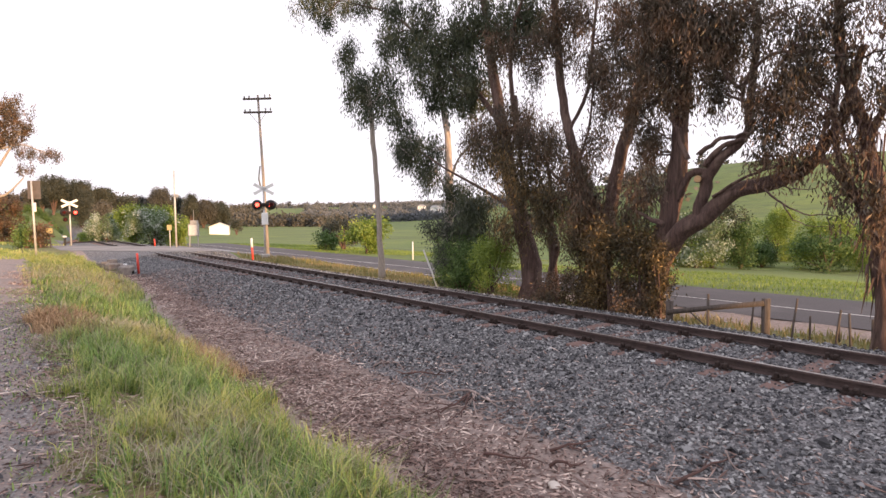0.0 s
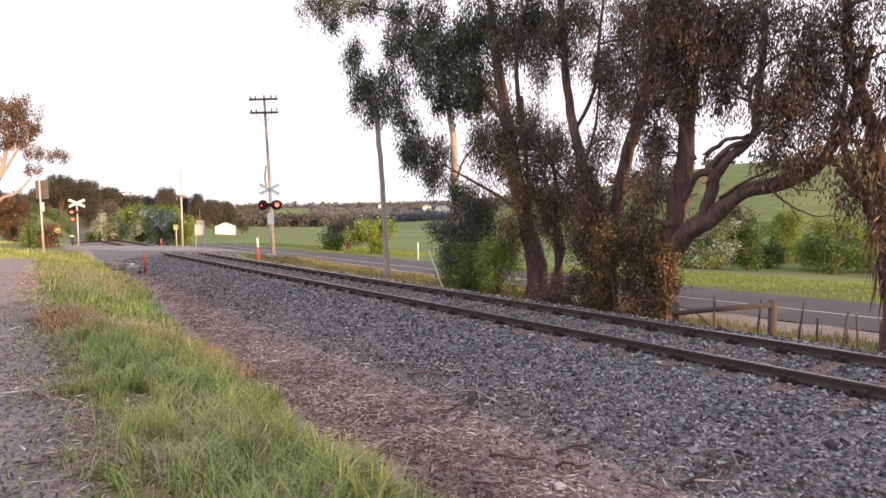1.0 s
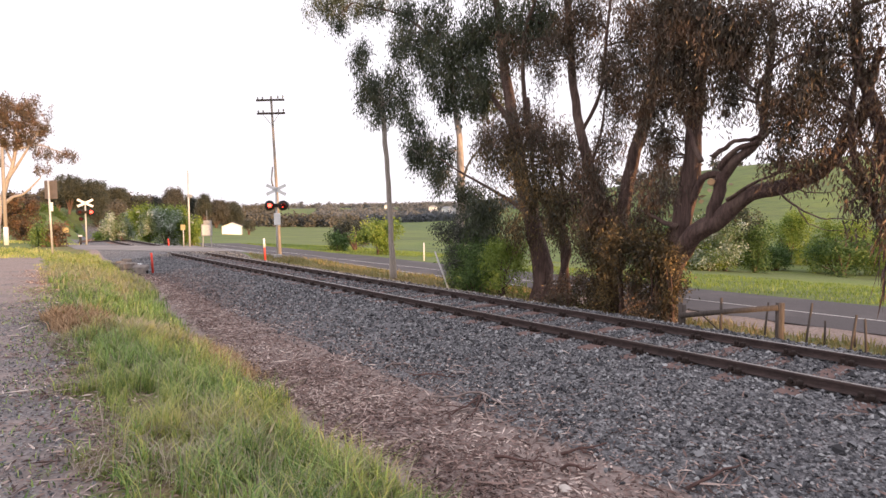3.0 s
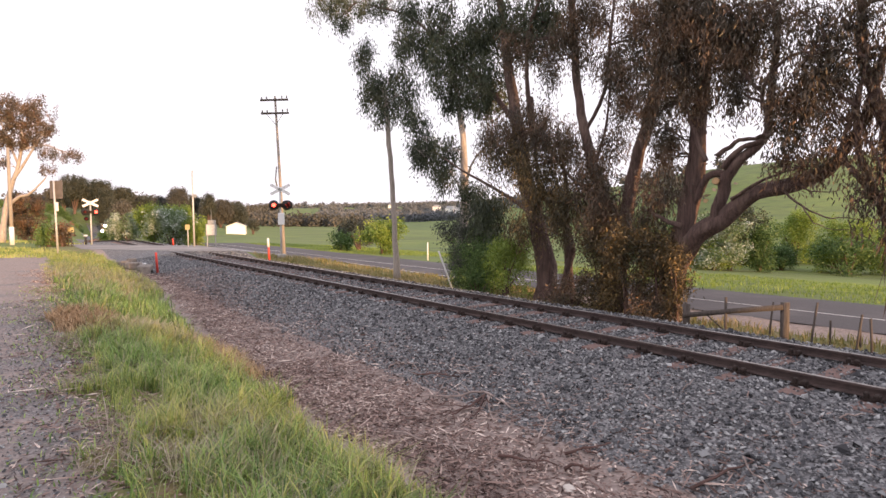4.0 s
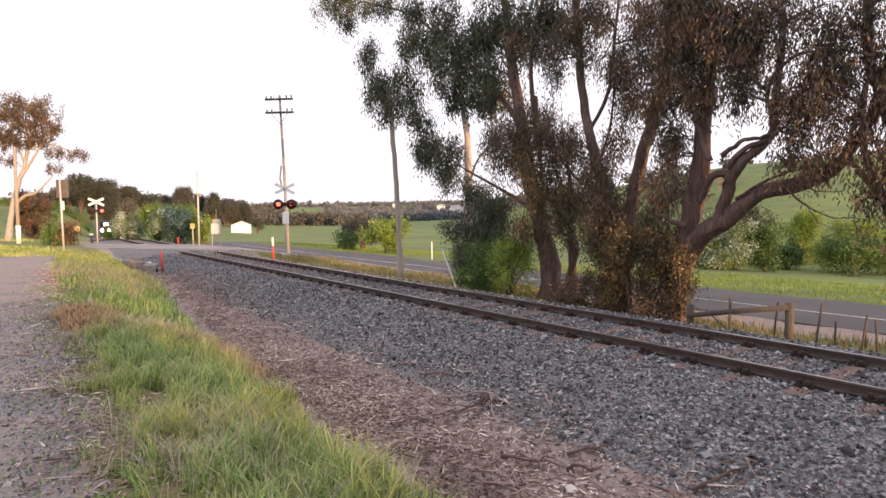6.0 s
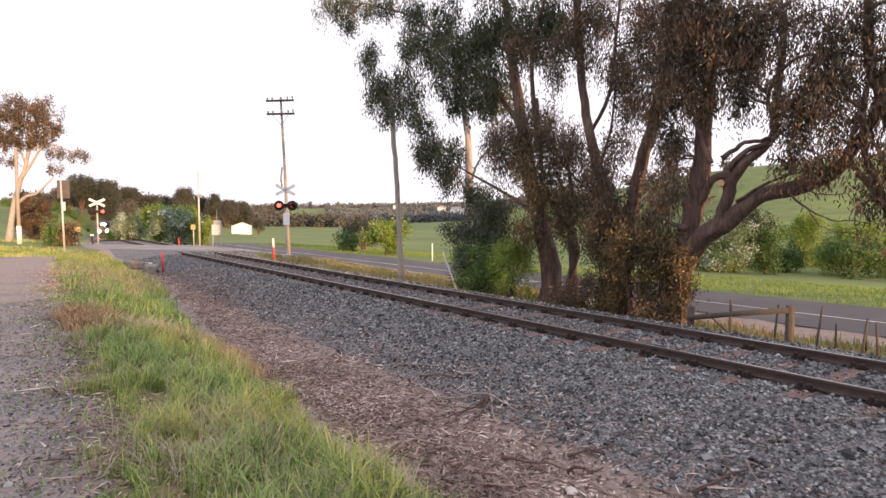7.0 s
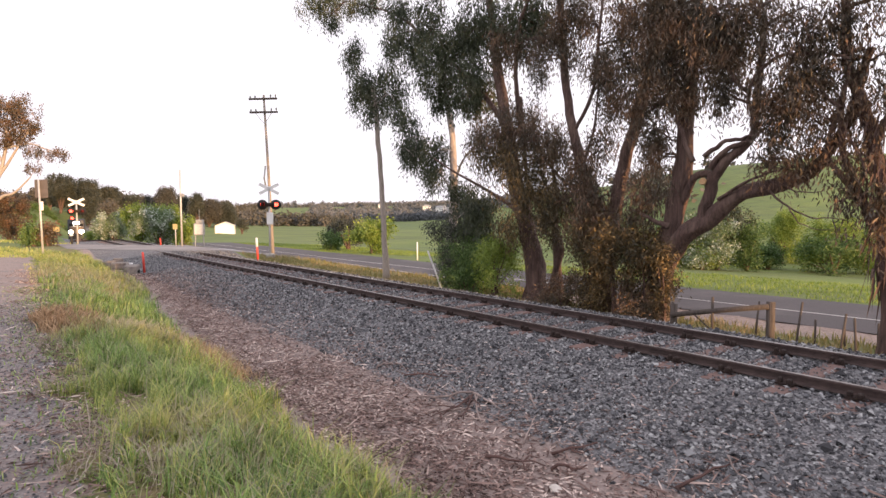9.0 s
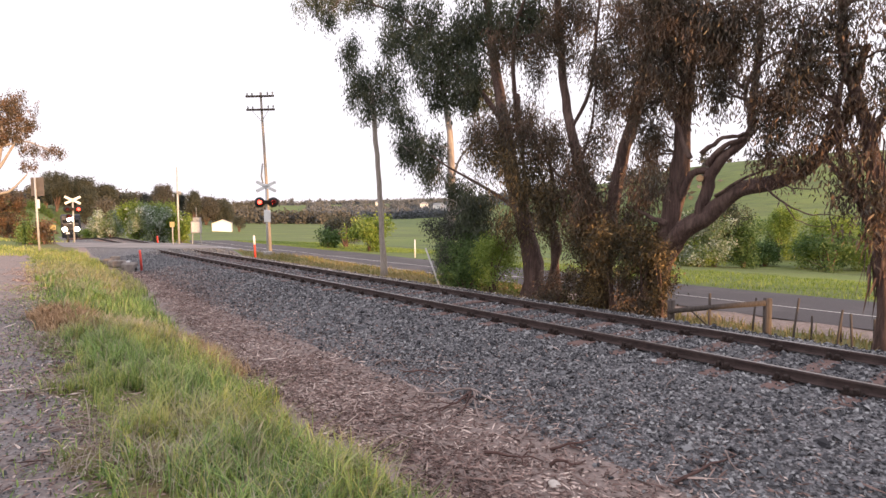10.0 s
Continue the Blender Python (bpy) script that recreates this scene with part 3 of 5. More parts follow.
def make_grass():
    rng = np.random.default_rng(11)

    def patch(count, s0, s1, q0, q1):
        s = rng.uniform(s0, s1, count)
        q = q0 + (q1 - q0) * rng.random(count)
        keep = (noise_field(s, q) > rng.random(count) * 0.9) & (np.abs(s - crossing_s(q)) > 5.2) & ~((q > 13.1) & (q < 15) & (s < 13))
        return s[keep], q[keep]

    def noise_field(s, q):
        return 0.62 + 0.3 * np.sin(s * 1.7 + 2 * np.sin(q * 2.1)) * np.sin(q * 3.3 + s * 0.6) + 0.2 * np.sin(s * 5.1 + q * 4.2)

    def tufts(count, each, s0, s1, spread):
        """Blades gathered in tufts: place, height factor and the way each leans."""
        cs = rng.uniform(s0, s1, count)
        cq = path_edge(cs) + (grass_edge(cs) - path_edge(cs)) * rng.random(count)
        keep = (rng.random(count) < 0.15 + 0.85 * smooth(0.0, 0.75, cq - path_edge(cs))) & (noise_field(cs, cq) > rng.random(count) * 0.75)
        cs, cq = cs[keep], cq[keep]
        high = np.minimum(rng.gamma(5, 1 / 5, len(cs)), 1.45) * (0.55 + 0.45 * smooth(0.0, 0.7, cq - path_edge(cs)))
        own = rng.integers(0, len(cs), len(cs) * each)
        a, r = rng.uniform(0, 6.28, len(own)), np.abs(rng.normal(0, spread, len(own)))
        s, q = cs[own] + np.cos(a) * r, cq[own] + np.sin(a) * r
        keep = (q < grass_edge(s) + 0.12)
        return s[keep], q[keep], high[own][keep], (a + HEAD + math.pi / 2)[keep]

    def sow(name, count, each, s0, s1, spread, height, width, lean, label):
        s, q, high, way = tufts(count, each, s0, s1, spread)
        band = verge_band(s, q, rng)
        # growth and light both set the bands; 7.3 to 9.9 paints a sun streak
        cool = (band < 4.3) & (rng.random(len(s)) < 0.7) | (band > 5.7) & (band < 7.3) | (band > 9.9) & (band < 14.5)
        dry = (band > 14.5) & (band < 19) & (rng.random(len(s)) < 0.6) | (band > 7.6) & (band < 9.6) & (rng.random(len(s)) < 0.35) | (rng.random(len(s)) < 0.1)
        for mask, mat, say in ((cool & ~dry, COOLGRASS, "lush green"), (~cool & ~dry, GRASS, "yellowing green"), (dry, STRAW, "dry straw-coloured")):
            if mask.sum():
                blades(name, rng, s[mask], q[mask], height * high[mask], width, mat, say + " " + label, lean, way[mask])

    sow("verge_grass", 1500, 34, 1.0, 11.5, 0.075, 0.21, 0.0042, 0.95, "grass tufts on the verge beside the drain")
    sow("verge_grass", 300, 26, -10, 1.0, 0.09, 0.18, 0.008, 0.85, "grass tufts on the verge behind the viewpoint")
    sow("verge_grass", 1700, 24, 11.5, 40, 0.13, 0.23, 0.008, 0.8, "grass tufts further along the verge")
    # old flattened stalks
    s, q = patch(9000, 1.5, 13, 0.3, 2.7)
    keep = (q > path_edge(s) - 0.15) & (q < grass_edge(s)) & (np.sin(s * 1.9 + q * 1.3) * np.sin(q * 2.9 - s * 0.7) > 0.12)
    blades("flattened_stalks", rng, s[keep], q[keep], 0.15, 0.0042, HAY, "grey-brown flattened stalks among the verge grass", 3.2)
    s, q = patch(1300, 1.0, 14, 0.5, 2.6)
    keep = (q > path_edge(s) + 0.2) & (q < grass_edge(s))
    blades("seed_stalks", rng, s[keep], q[keep], 0.34, 0.003, STRAW, "thin pale seed stalks among the verge grass", 0.7)
    s, q = rng.uniform(1.5, 20, 3400), rng.normal(0, 0.34, 3400)
    blades("edge_weeds", rng, s, path_edge(s) + q, 0.06, 0.006, COOLGRASS, "low weeds along the edge of the gravel path", 1.3)
    for sc, qc, rs, rq, count, high in ((9.9, 2.75, 1.3, 0.26, 4200, 0.14), (12.2, 0.95, 0.9, 0.4, 4200, 0.24), (11.2, 1.9, 0.7, 0.4, 1500, 0.26), (5.4, 1.7, 0.8, 0.4, 1500, 0.2), (4.5, 1.2, 0.5, 0.3, 700, 0.16), (4.0, 2.1, 0.6, 0.3, 600, 0.2), (23, 2.2, 4.0, 0.9, 3400, 0.25), (18, 1.9, 1.8, 0.5, 1400, 0.24)):
        s, q = rng.normal(sc, rs * 0.6, count), rng.normal(qc, rq * 0.6, count)
        inside = (q > path_edge(s) - 0.1) & (q < grass_edge(s) + (0.5 if count > 3500 else 0.1))
        s, q = s[inside], q[inside]
        blades("dry_grass", rng, s, q, high, 0.005 if sc < 11 else 0.009, DEAD if count > 3500 else STRAW, "patch of dry straw-coloured grass on the verge", 0.9)
    s, q = patch(30000, -3, 36, 10.7, 14.1)
    blades("track_side_grass", rng, s, q, 0.2, 0.012, DRYGRASS, "yellowing grass between railway and road", 0.6)
    s, q = patch(60000, -12, 60, 18.8, 31)
    blades("roadside_grass", rng, s, q, 0.12, 0.012, YELLOWGREEN, "green grass on the far side of the road", 0.6)
    s, q = patch(13000, 35, 46, -9, 2.2)
    blades("lawn_grass", rng, s, q, 0.15, 0.014, GRASS, "short green and yellow grass at the end of the path", 0.7)
    s, q = patch(15000, 44, 75, -14, 4.8)
    blades("crossing_grass", rng, s, q, 0.22, 0.02, GRASS, "green grass past the level crossing", 0.6)


make_grass()


# ---- trees ----
def plan(clumps):
    """Clumps given as (s, n, z, r across, r up) into the world."""
    return [(*xy(s, n), z, r, h) for s, n, z, r, h in clumps]


def limb_points(pts, steps=4, wobble=0.05):
    """A smooth limb through (s, n, z) control points."""
    ps = [Vector((*xy(s, n), z)) for s, n, z in pts]
    out = []
    for i in range(len(ps) - 1):
        p0, p1, p2, p3 = ps[max(i - 1, 0)], ps[i], ps[i + 1], ps[min(i + 2, len(ps) - 1)]
        for k in range(steps):
            t = k / steps
            out.append(0.5 * ((2 * p1) + (p2 - p0) * t + (2 * p0 - 5 * p1 + 4 * p2 - p3) * t * t + (3 * p1 - p0 - 3 * p2 + p3) * t ** 3) + noise.noise_vector(p1 * 3 + Vector((t * 2, 0, 0))) * wobble)
    return out + [ps[-1]]


def eucalypt(label, limbs, clumps, seed, mat=GUM, density=2200, length=0.17, width=0.017, bark=BARK, bare=0.0):
    """limbs: (control points, radius at start, radius at end)."""
    rng = np.random.default_rng(seed)
    rnd = random.Random(seed)
    base = limbs[0][0][0]
    tree = empty("eucalyptus_tree", pose(*xy(base[0], base[1]), base[2]), label, "tree", "eucalypts along the railway")
    inv = tree.matrix_world.inverted()
    spine = []
    for i, (pts, r0, r1) in enumerate(limbs):
        sh, line = Shape(), limb_points(pts)
        radii = [r0 + (r1 - r0) * (k / (len(line) - 1)) ** 0.8 for k in range(len(line))]
        if i == 0:
            radii[0] *= 1.5
            radii[1] *= 1.2
        sh.tube([inv @ p for p in line], radii, 14, 0.28)
        part("trunk" if i == 0 else "limb", sh, bark, tree, "", False)
        spine += line[2:]
    world_clumps = plan([(s, n, z, r * 1.2, h * 1.16) for s, n, z, r, h in clumps])
    twigs = Shape()
    for x, y, z, r, h in world_clumps:
        c = Vector((x, y, z))
        near = min(spine, key=lambda p: (p - c).length + max(p.z - c.z, 0) * 0.7)
        for k in range(3):
            tip = c + Vector((rnd.uniform(-1, 1) * r, rnd.uniform(-1, 1) * r, rnd.uniform(-0.4, 0.8) * h)) * 0.9
            mid = near.lerp(tip, 0.5) + Vector((rnd.uniform(-1, 1), rnd.uniform(-1, 1), rnd.uniform(-0.3, 1))) * 0.2
            root = near if k == 0 else near.lerp(mid, rnd.uniform(0.2, 0.6))
            line = [root.lerp(mid, t).lerp(mid.lerp(tip, t), t) + noise.noise_vector(root * 2 + Vector((t * 3, k, 0))) * 0.08 for t in (0, 0.2, 0.4, 0.6, 0.8, 1)]
            w = 0.035 if k == 0 else 0.018
            twigs.tube([inv @ p for p in line], [w, w * 0.8, w * 0.65, w * 0.5, w * 0.35, w * 0.15], 5, 0.2, False)
            for j in range(5):
                a = line[rnd.randint(2, 5)]
                e = a + Vector((rnd.uniform(-1, 1) * r, rnd.uniform(-1, 1) * r, rnd.uniform(-0.9, 0.5) * h)) * 0.6
                twigs.tube([inv @ a, inv @ (a.lerp(e, 0.5) + Vector((0, 0, 0.06))), inv @ e], [0.008, 0.006, 0.003], 4, 0, False)
    part("branchwork", twigs, bark, tree, "", False)["kind"] = "stuff"
    v, f = leaf_cloud(rng, world_clumps, density, length * 0.92, width * 1.02, 1.3, 0.12, 0.1, 44, 1.9)
    v = v - np.array(tree.matrix_world.translation)
    soup("crown", v, f, mat, tree, "hanging narrow grey-green leaves")
    return tree


def make_eucalypts():
    eucalypt("tall eucalyptus with forked dark trunk and hanging foliage", [
        ([(11.77, 12.4, -0.8), (11.99, 12.4, 0.83), (12.67, 12.4, 2.67), (13.26, 12.5, 4.92), (13.76, 12.6, 6.72), (14.2, 12.6, 9.5)], 0.34, 0.09),
        ([(11.5, 12.4, -0.7), (10.91, 12.4, 0.87), (11.43, 12.4, 1.81), (12.09, 12.3, 2.64), (12.0, 12.1, 4.2)], 0.11, 0.04),
        ([(13.1, 12.5, 4.4), (14.6, 12.7, 5.9), (16.8, 12.7, 7.6), (19.5, 12.7, 9.6), (23.5, 12.7, 11.3)], 0.10, 0.03),
        ([(12.3, 12.4, 1.8), (13.8, 12.3, 2.6), (15.6, 12.2, 3.4), (17.6, 12.5, 4.2)], 0.07, 0.02),
        ([(12.5, 12.4, 5.3), (12.2, 12.2, 3.9), (12.3, 12.0, 6.5), (11.8, 12.1, 8.0)], 0.10, 0.04),
    ], [(18.63, 12.6, 8.28, 0.93, 0.94), (17.22, 12.6, 8.72, 0.54, 0.85), (16.51, 12.6, 6.95, 1.19, 0.91), (15.56, 12.6, 7.64, 0.96, 0.71), (14.33, 12.6, 7.80, 0.83, 0.79), (14.63, 12.6, 6.18, 0.89, 0.85), (12.90, 12.6, 7.51, 0.82, 0.75), (14.93, 12.6, 5.56, 0.76, 0.49), (16.66, 12.6, 5.92, 0.43, 0.53), (12.01, 12.6, 7.34, 0.67, 0.68), (19.11, 12.6, 9.68, 0.52, 0.57)] + [(25.53, 12.6, 11.71, 1.09, 0.58), (21.89, 12.6, 10.71, 0.98, 0.42), (24.81, 12.6, 10.73, 0.38, 0.46), (13.0, 12.6, 9.4, 1.6, 0.7), (15.5, 13.0, 10.2, 2.2, 0.8)], 21, GUM, 3300, 0.17, 0.018)
    eucalypt("slender eucalyptus with a pale trunk and drooping low branches", [
        ([(16.64, 13.0, -0.7), (16.4, 13.0, 3.45), (16.69, 13.0, 5.67), (17.3, 13.0, 8.0)], 0.17, 0.07),
        ([(16.4, 13.0, 3.0), (15.4, 12.6, 3.7), (14.2, 12.4, 4.3)], 0.06, 0.02),
        ([(16.4, 13.0, 2.6), (17.2, 12.8, 3.6), (18.2, 12.5, 4.1)], 0.05, 0.02),
    ], [(18.64, 12.7, 4.25, 0.62, 0.66), (17.19, 12.7, 3.43, 0.49, 0.84), (15.61, 12.7, 2.59, 0.55, 0.59), (18.05, 12.5, 4.39, 0.61, 0.56), (16.83, 12.5, 4.14, 0.39, 0.44), (14.27, 12.3, 1.85, 0.86, 0.71)], 22, GUM, 3300, 0.17, 0.017, BARK_PALE)
    eucalypt("many-stemmed eucalyptus with bronze-tinged foliage", [
        ([(9.69, 12.2, -0.75), (9.51, 12.2, 1.51), (9.97, 12.2, 2.97), (10.44, 12.2, 4.49), (10.67, 12.2, 6.01), (10.92, 12.2, 8.6)], 0.20, 0.08),
        ([(9.33, 12.2, -0.7), (9.08, 12.2, 1.51), (8.76, 12.2, 3.02), (8.29, 12.2, 4.44), (7.93, 12.2, 5.92), (7.7, 12.2, 8.0)], 0.21, 0.08),
        ([(10.3, 12.2, 4.0), (9.6, 12.1, 4.9), (9.35, 12.0, 6.4), (9.2, 12.0, 7.6)], 0.055, 0.03),
        ([(9.1, 12.2, 1.6), (9.7, 11.9, 2.9), (9.35, 11.9, 4.2), (9.3, 11.9, 5.6)], 0.05, 0.02),
        ([(9.8, 12.2, 2.2), (10.9, 12.1, 3.0), (11.6, 12.0, 4.1)], 0.06, 0.02),
    ], [(12.23, 12.1, 4.63, 0.67, 0.36), (12.89, 12.1, 4.08, 0.81, 0.63), (11.61, 12.1, 3.94, 0.69, 0.45), (13.99, 12.1, 4.27, 0.38, 0.47), (10.80, 12.1, 3.66, 0.51, 0.44), (11.52, 12.1, 5.90, 0.34, 0.38), (10.24, 12.1, 5.85, 0.32, 0.25), (10.25, 12.1, 6.91, 0.49, 0.61), (9.36, 12.1, 5.5, 0.36, 0.5), (8.92, 12.1, 4.64, 0.46, 0.54), (9.34, 12.1, 3.63, 0.31, 0.46), (9.97, 12.0, 2.94, 0.48, 0.57), (9.58, 12.0, 2.19, 0.68, 0.49), (9.35, 12.0, 1.41, 0.67, 0.61), (10.0, 12.2, 8.2, 1.5, 0.6)] + [(8.66, 12.0, 6.01, 0.42, 0.35), (8.33, 12.0, 5.37, 0.45, 0.42), (8.93, 12.0, 5.21, 0.34, 0.32), (11.17, 12.1, 6.48, 0.38, 0.30), (10.61, 12.1, 6.56, 0.37, 0.45), (12.09, 12.1, 6.49, 0.40, 0.31), (12.89, 12.1, 6.71, 0.45, 0.43), (9.59, 12.0, 6.65, 0.19, 0.30)], 23, GUM_BROWN, 6200, 0.13, 0.0125)
    eucalypt("eucalyptus low fork foliage, golden sun in its colour", [
        ([(11.1, 12.6, -0.72), (11.2, 12.5, 1.2), (11.0, 12.3, 2.4), (11.2, 12.2, 4.0)], 0.14, 0.03),
    ], [(12.93, 11.9, 3.54, 0.72, 0.58), (11.57, 11.9, 3.10, 0.82, 0.61), (11.38, 11.9, 2.27, 0.93, 0.51), (12.32, 11.9, 1.39, 0.62, 0.39), (10.52, 11.9, 2.09, 0.50, 0.45), (10.81, 11.9, 1.58, 0.29, 0.46)], 24, GOLD, 5000, 0.13, 0.013)
    big = eucalypt("old leaning eucalyptus with a heavy reddish limb", [
        ([(7.85, 12.0, -0.8), (7.47, 12.0, 0.89), (7.14, 12.0, 2.4), (7.02, 12.0, 3.73), (6.91, 12.0, 4.92), (6.7, 12.0, 7.6)], 0.30, 0.10),
        ([(7.6, 12.0, 0.5), (7.0, 11.8, 1.28), (6.44, 11.8, 1.65), (5.85, 11.8, 2.16), (5.1, 11.8, 2.35), (4.51, 11.8, 2.57), (4.24, 11.8, 2.86), (3.83, 11.8, 3.69), (3.6, 11.8, 4.6)], 0.24, 0.06),
        ([(6.55, 11.8, 1.6), (6.4, 11.8, 2.1), (6.27, 11.8, 2.58), (5.9, 11.8, 3.0), (5.54, 11.8, 3.31), (5.44, 11.8, 4.05), (5.36, 11.8, 5.6)], 0.15, 0.06),
        ([(6.3, 11.7, 2.75), (5.95, 11.7, 3.12), (5.5, 11.7, 3.2)], 0.07, 0.04),
        ([(7.3, 12.0, 1.7), (6.75, 11.9, 2.6), (6.3, 11.8, 2.62)], 0.09, 0.07),
        ([(5.2, 11.7, 2.3), (4.7, 11.5, 1.95), (4.2, 11.4, 1.75), (3.8, 11.4, 1.72)], 0.025, 0.006),
        ([(4.9, 11.7, 2.35), (4.5, 11.5, 2.2), (4.1, 11.4, 2.22)], 0.02, 0.005),
        ([(4.7, 11.5, 1.95), (4.4, 11.4, 1.6), (3.9, 11.3, 1.55)], 0.014, 0.004),
        ([(6.42, 11.7, 3.03), (6.08, 11.7, 3.23), (5.69, 11.7, 3.29), (5.37, 11.7, 3.35)], 0.050, 0.030),
        ([(6.63, 11.6, 2.93), (6.84, 11.6, 3.47), (7.03, 11.6, 3.92), (7.19, 11.6, 4.40)], 0.055, 0.030),
        ([(5.33, 11.7, 3.50), (5.55, 11.6, 4.12), (5.08, 11.5, 4.64), (4.62, 11.5, 4.66), (4.22, 11.5, 4.61)], 0.045, 0.020),
        ([(5.57, 11.6, 4.17), (6.02, 11.6, 4.80), (5.81, 11.6, 5.29), (5.40, 11.6, 5.60)], 0.040, 0.015),
        ([(6.07, 11.6, 2.13), (5.43, 11.6, 2.48), (4.84, 11.6, 2.67), (4.45, 11.6, 2.60)], 0.035, 0.012),
        ([(7.16, 11.6, 1.58), (7.57, 11.6, 1.72), (8.00, 11.6, 1.93)], 0.070, 0.030),
    ], [(8.39, 11.7, 6.43, 0.38, 0.29), (7.64, 11.7, 6.17, 0.60, 0.60), (7.34, 11.7, 5.42, 0.53, 0.59), (7.27, 11.7, 4.74, 0.56, 0.59), (6.85, 11.7, 5.91, 0.51, 0.47), (6.40, 11.7, 5.35, 0.55, 0.50), (6.02, 11.7, 5.02, 0.43, 0.54), (6.08, 11.7, 5.65, 0.49, 0.39), (5.52, 11.7, 5.59, 0.42, 0.28), (6.92, 11.7, 4.27, 0.35, 0.31), (7.60, 11.7, 3.53, 0.30, 0.33), (7.97, 11.7, 4.22, 0.34, 0.39), (6.10, 11.7, 4.44, 0.35, 0.22), (6.12, 11.7, 4.04, 0.25, 0.20), (6.3, 12.0, 7.3, 1.2, 0.6)] + [(4.80, 11.6, 5.33, 0.34, 0.22), (4.61, 11.6, 4.48, 0.36, 0.34), (5.05, 11.6, 3.95, 0.35, 0.41), (4.64, 11.6, 3.88, 0.46, 0.40), (4.95, 11.6, 3.40, 0.25, 0.27), (5.22, 11.6, 4.91, 0.18, 0.23), (5.15, 11.6, 2.87, 0.28, 0.18), (4.73, 11.6, 2.69, 0.34, 0.14), (4.27, 11.6, 2.84, 0.31, 0.21), (7.68, 11.7, 3.25, 0.27, 0.27), (7.78, 11.7, 2.40, 0.48, 0.28), (7.96, 11.7, 1.81, 0.31, 0.22)], 25, GUM_BROWN, 8400, 0.13, 0.0125)
    stub = Shape()
    c = Vector((*xy(6.42, 11.62), 2.5)) - big.matrix_world.translation
    out = (-DN * 0.9 - DS * 0.4).normalized()
    stub.tube([c - out * 0.1, c + out * 0.05, c + out * 0.07], [0.075, 0.07, 0.065], 14, 0.2)
    part("sawn_limb", stub, CUTWOOD, big, "pale sawn face of a cut limb")
    hang = eucalypt("eucalyptus with dark trunk hung with strips of bark", [
        ([(3.20, 11.8, -0.75), (3.27, 11.8, 1.07), (3.4, 11.8, 2.5), (3.65, 11.8, 3.47), (3.93, 11.8, 4.38), (4.04, 11.8, 6.2)], 0.15, 0.07),
        ([(3.45, 11.8, 1.6), (3.75, 11.7, 2.3), (3.95, 11.6, 3.1), (3.9, 11.6, 4.0)], 0.09, 0.03),
        ([(3.5, 11.8, 3.0), (3.25, 11.6, 3.5), (3.0, 11.5, 4.2)], 0.08, 0.03),
        ([(3.8, 11.7, 4.2), (3.5, 11.6, 4.35), (3.1, 11.5, 4.4)], 0.03, 0.015),
        ([(3.78, 11.6, 2.28), (4.15, 11.6, 2.87), (4.02, 11.6, 3.53), (3.84, 11.6, 4.24), (3.89, 11.6, 4.81)], 0.050, 0.020),
        ([(3.84, 11.5, 3.21), (3.67, 11.5, 2.84), (3.55, 11.5, 2.54)], 0.030, 0.012),
        ([(3.94, 11.5, 3.60), (4.29, 11.5, 4.04), (4.48, 11.5, 4.46), (4.85, 11.5, 4.84)], 0.035, 0.012),
        ([(3.77, 11.5, 4.40), (4.14, 11.5, 4.56), (4.40, 11.5, 4.83)], 0.030, 0.012),
    ], [(3.20, 11.6, 5.30, 0.42, 0.40), (2.90, 11.6, 4.60, 0.36, 0.42), (3.30, 11.6, 3.70, 0.26, 0.42), (2.60, 11.6, 5.50, 0.40, 0.40), (2.60, 11.6, 3.60, 0.25, 0.40), (4.36, 11.6, 5.01, 0.32, 0.34), (4.19, 11.6, 4.10, 0.27, 0.38), (3.91, 11.6, 5.13, 0.34, 0.33), (3.82, 11.6, 4.47, 0.25, 0.37), (4.22, 11.6, 3.40, 0.38, 0.26), (3.83, 11.6, 3.43, 0.18, 0.21), (3.79, 11.6, 2.04, 0.20, 0.46), (3.69, 11.6, 2.71, 0.18, 0.29), (3.2, 11.6, 6.3, 0.7, 0.5), (3.3, 11.5, 1.9, 0.2, 0.5)], 26, GUM_BROWN, 5600, 0.13, 0.0125)
    rng = np.random.default_rng(5)
    k = 300
    along = rng.uniform(0.7, 3.6, k)
    s = np.interp(along, [0, 1.07, 2.5, 3.47], [3.2, 3.27, 3.4, 3.6]) + rng.normal(0, 0.16, k)
    n = 11.72 + rng.normal(0, 0.13, k)
    x, y = xy(s, n)
    p = np.stack([x, y, along], -1)
    ln = rng.gamma(2.5, 0.16, k)[:, None]
    d = unit(np.stack([rng.normal(0, 0.18, k), rng.normal(0, 0.18, k), -np.ones(k)], -1)) * ln
    w = np.stack([np.cos(along * 9), np.sin(along * 9), np.zeros(k)], -1) * rng.uniform(0.006, 0.02, (k, 1))
    v = np.stack([p - w, p + w, p + d * 0.6 + w, p + d, p + d * 0.6 - w], 1).reshape(-1, 3) - np.array(hang.matrix_world.translation)
    fc = np.arange(k * 5).reshape(-1, 5)
    soup("hanging_bark", v, fc, BARK, hang, "long dry strips of hanging bark")


make_eucalypts()


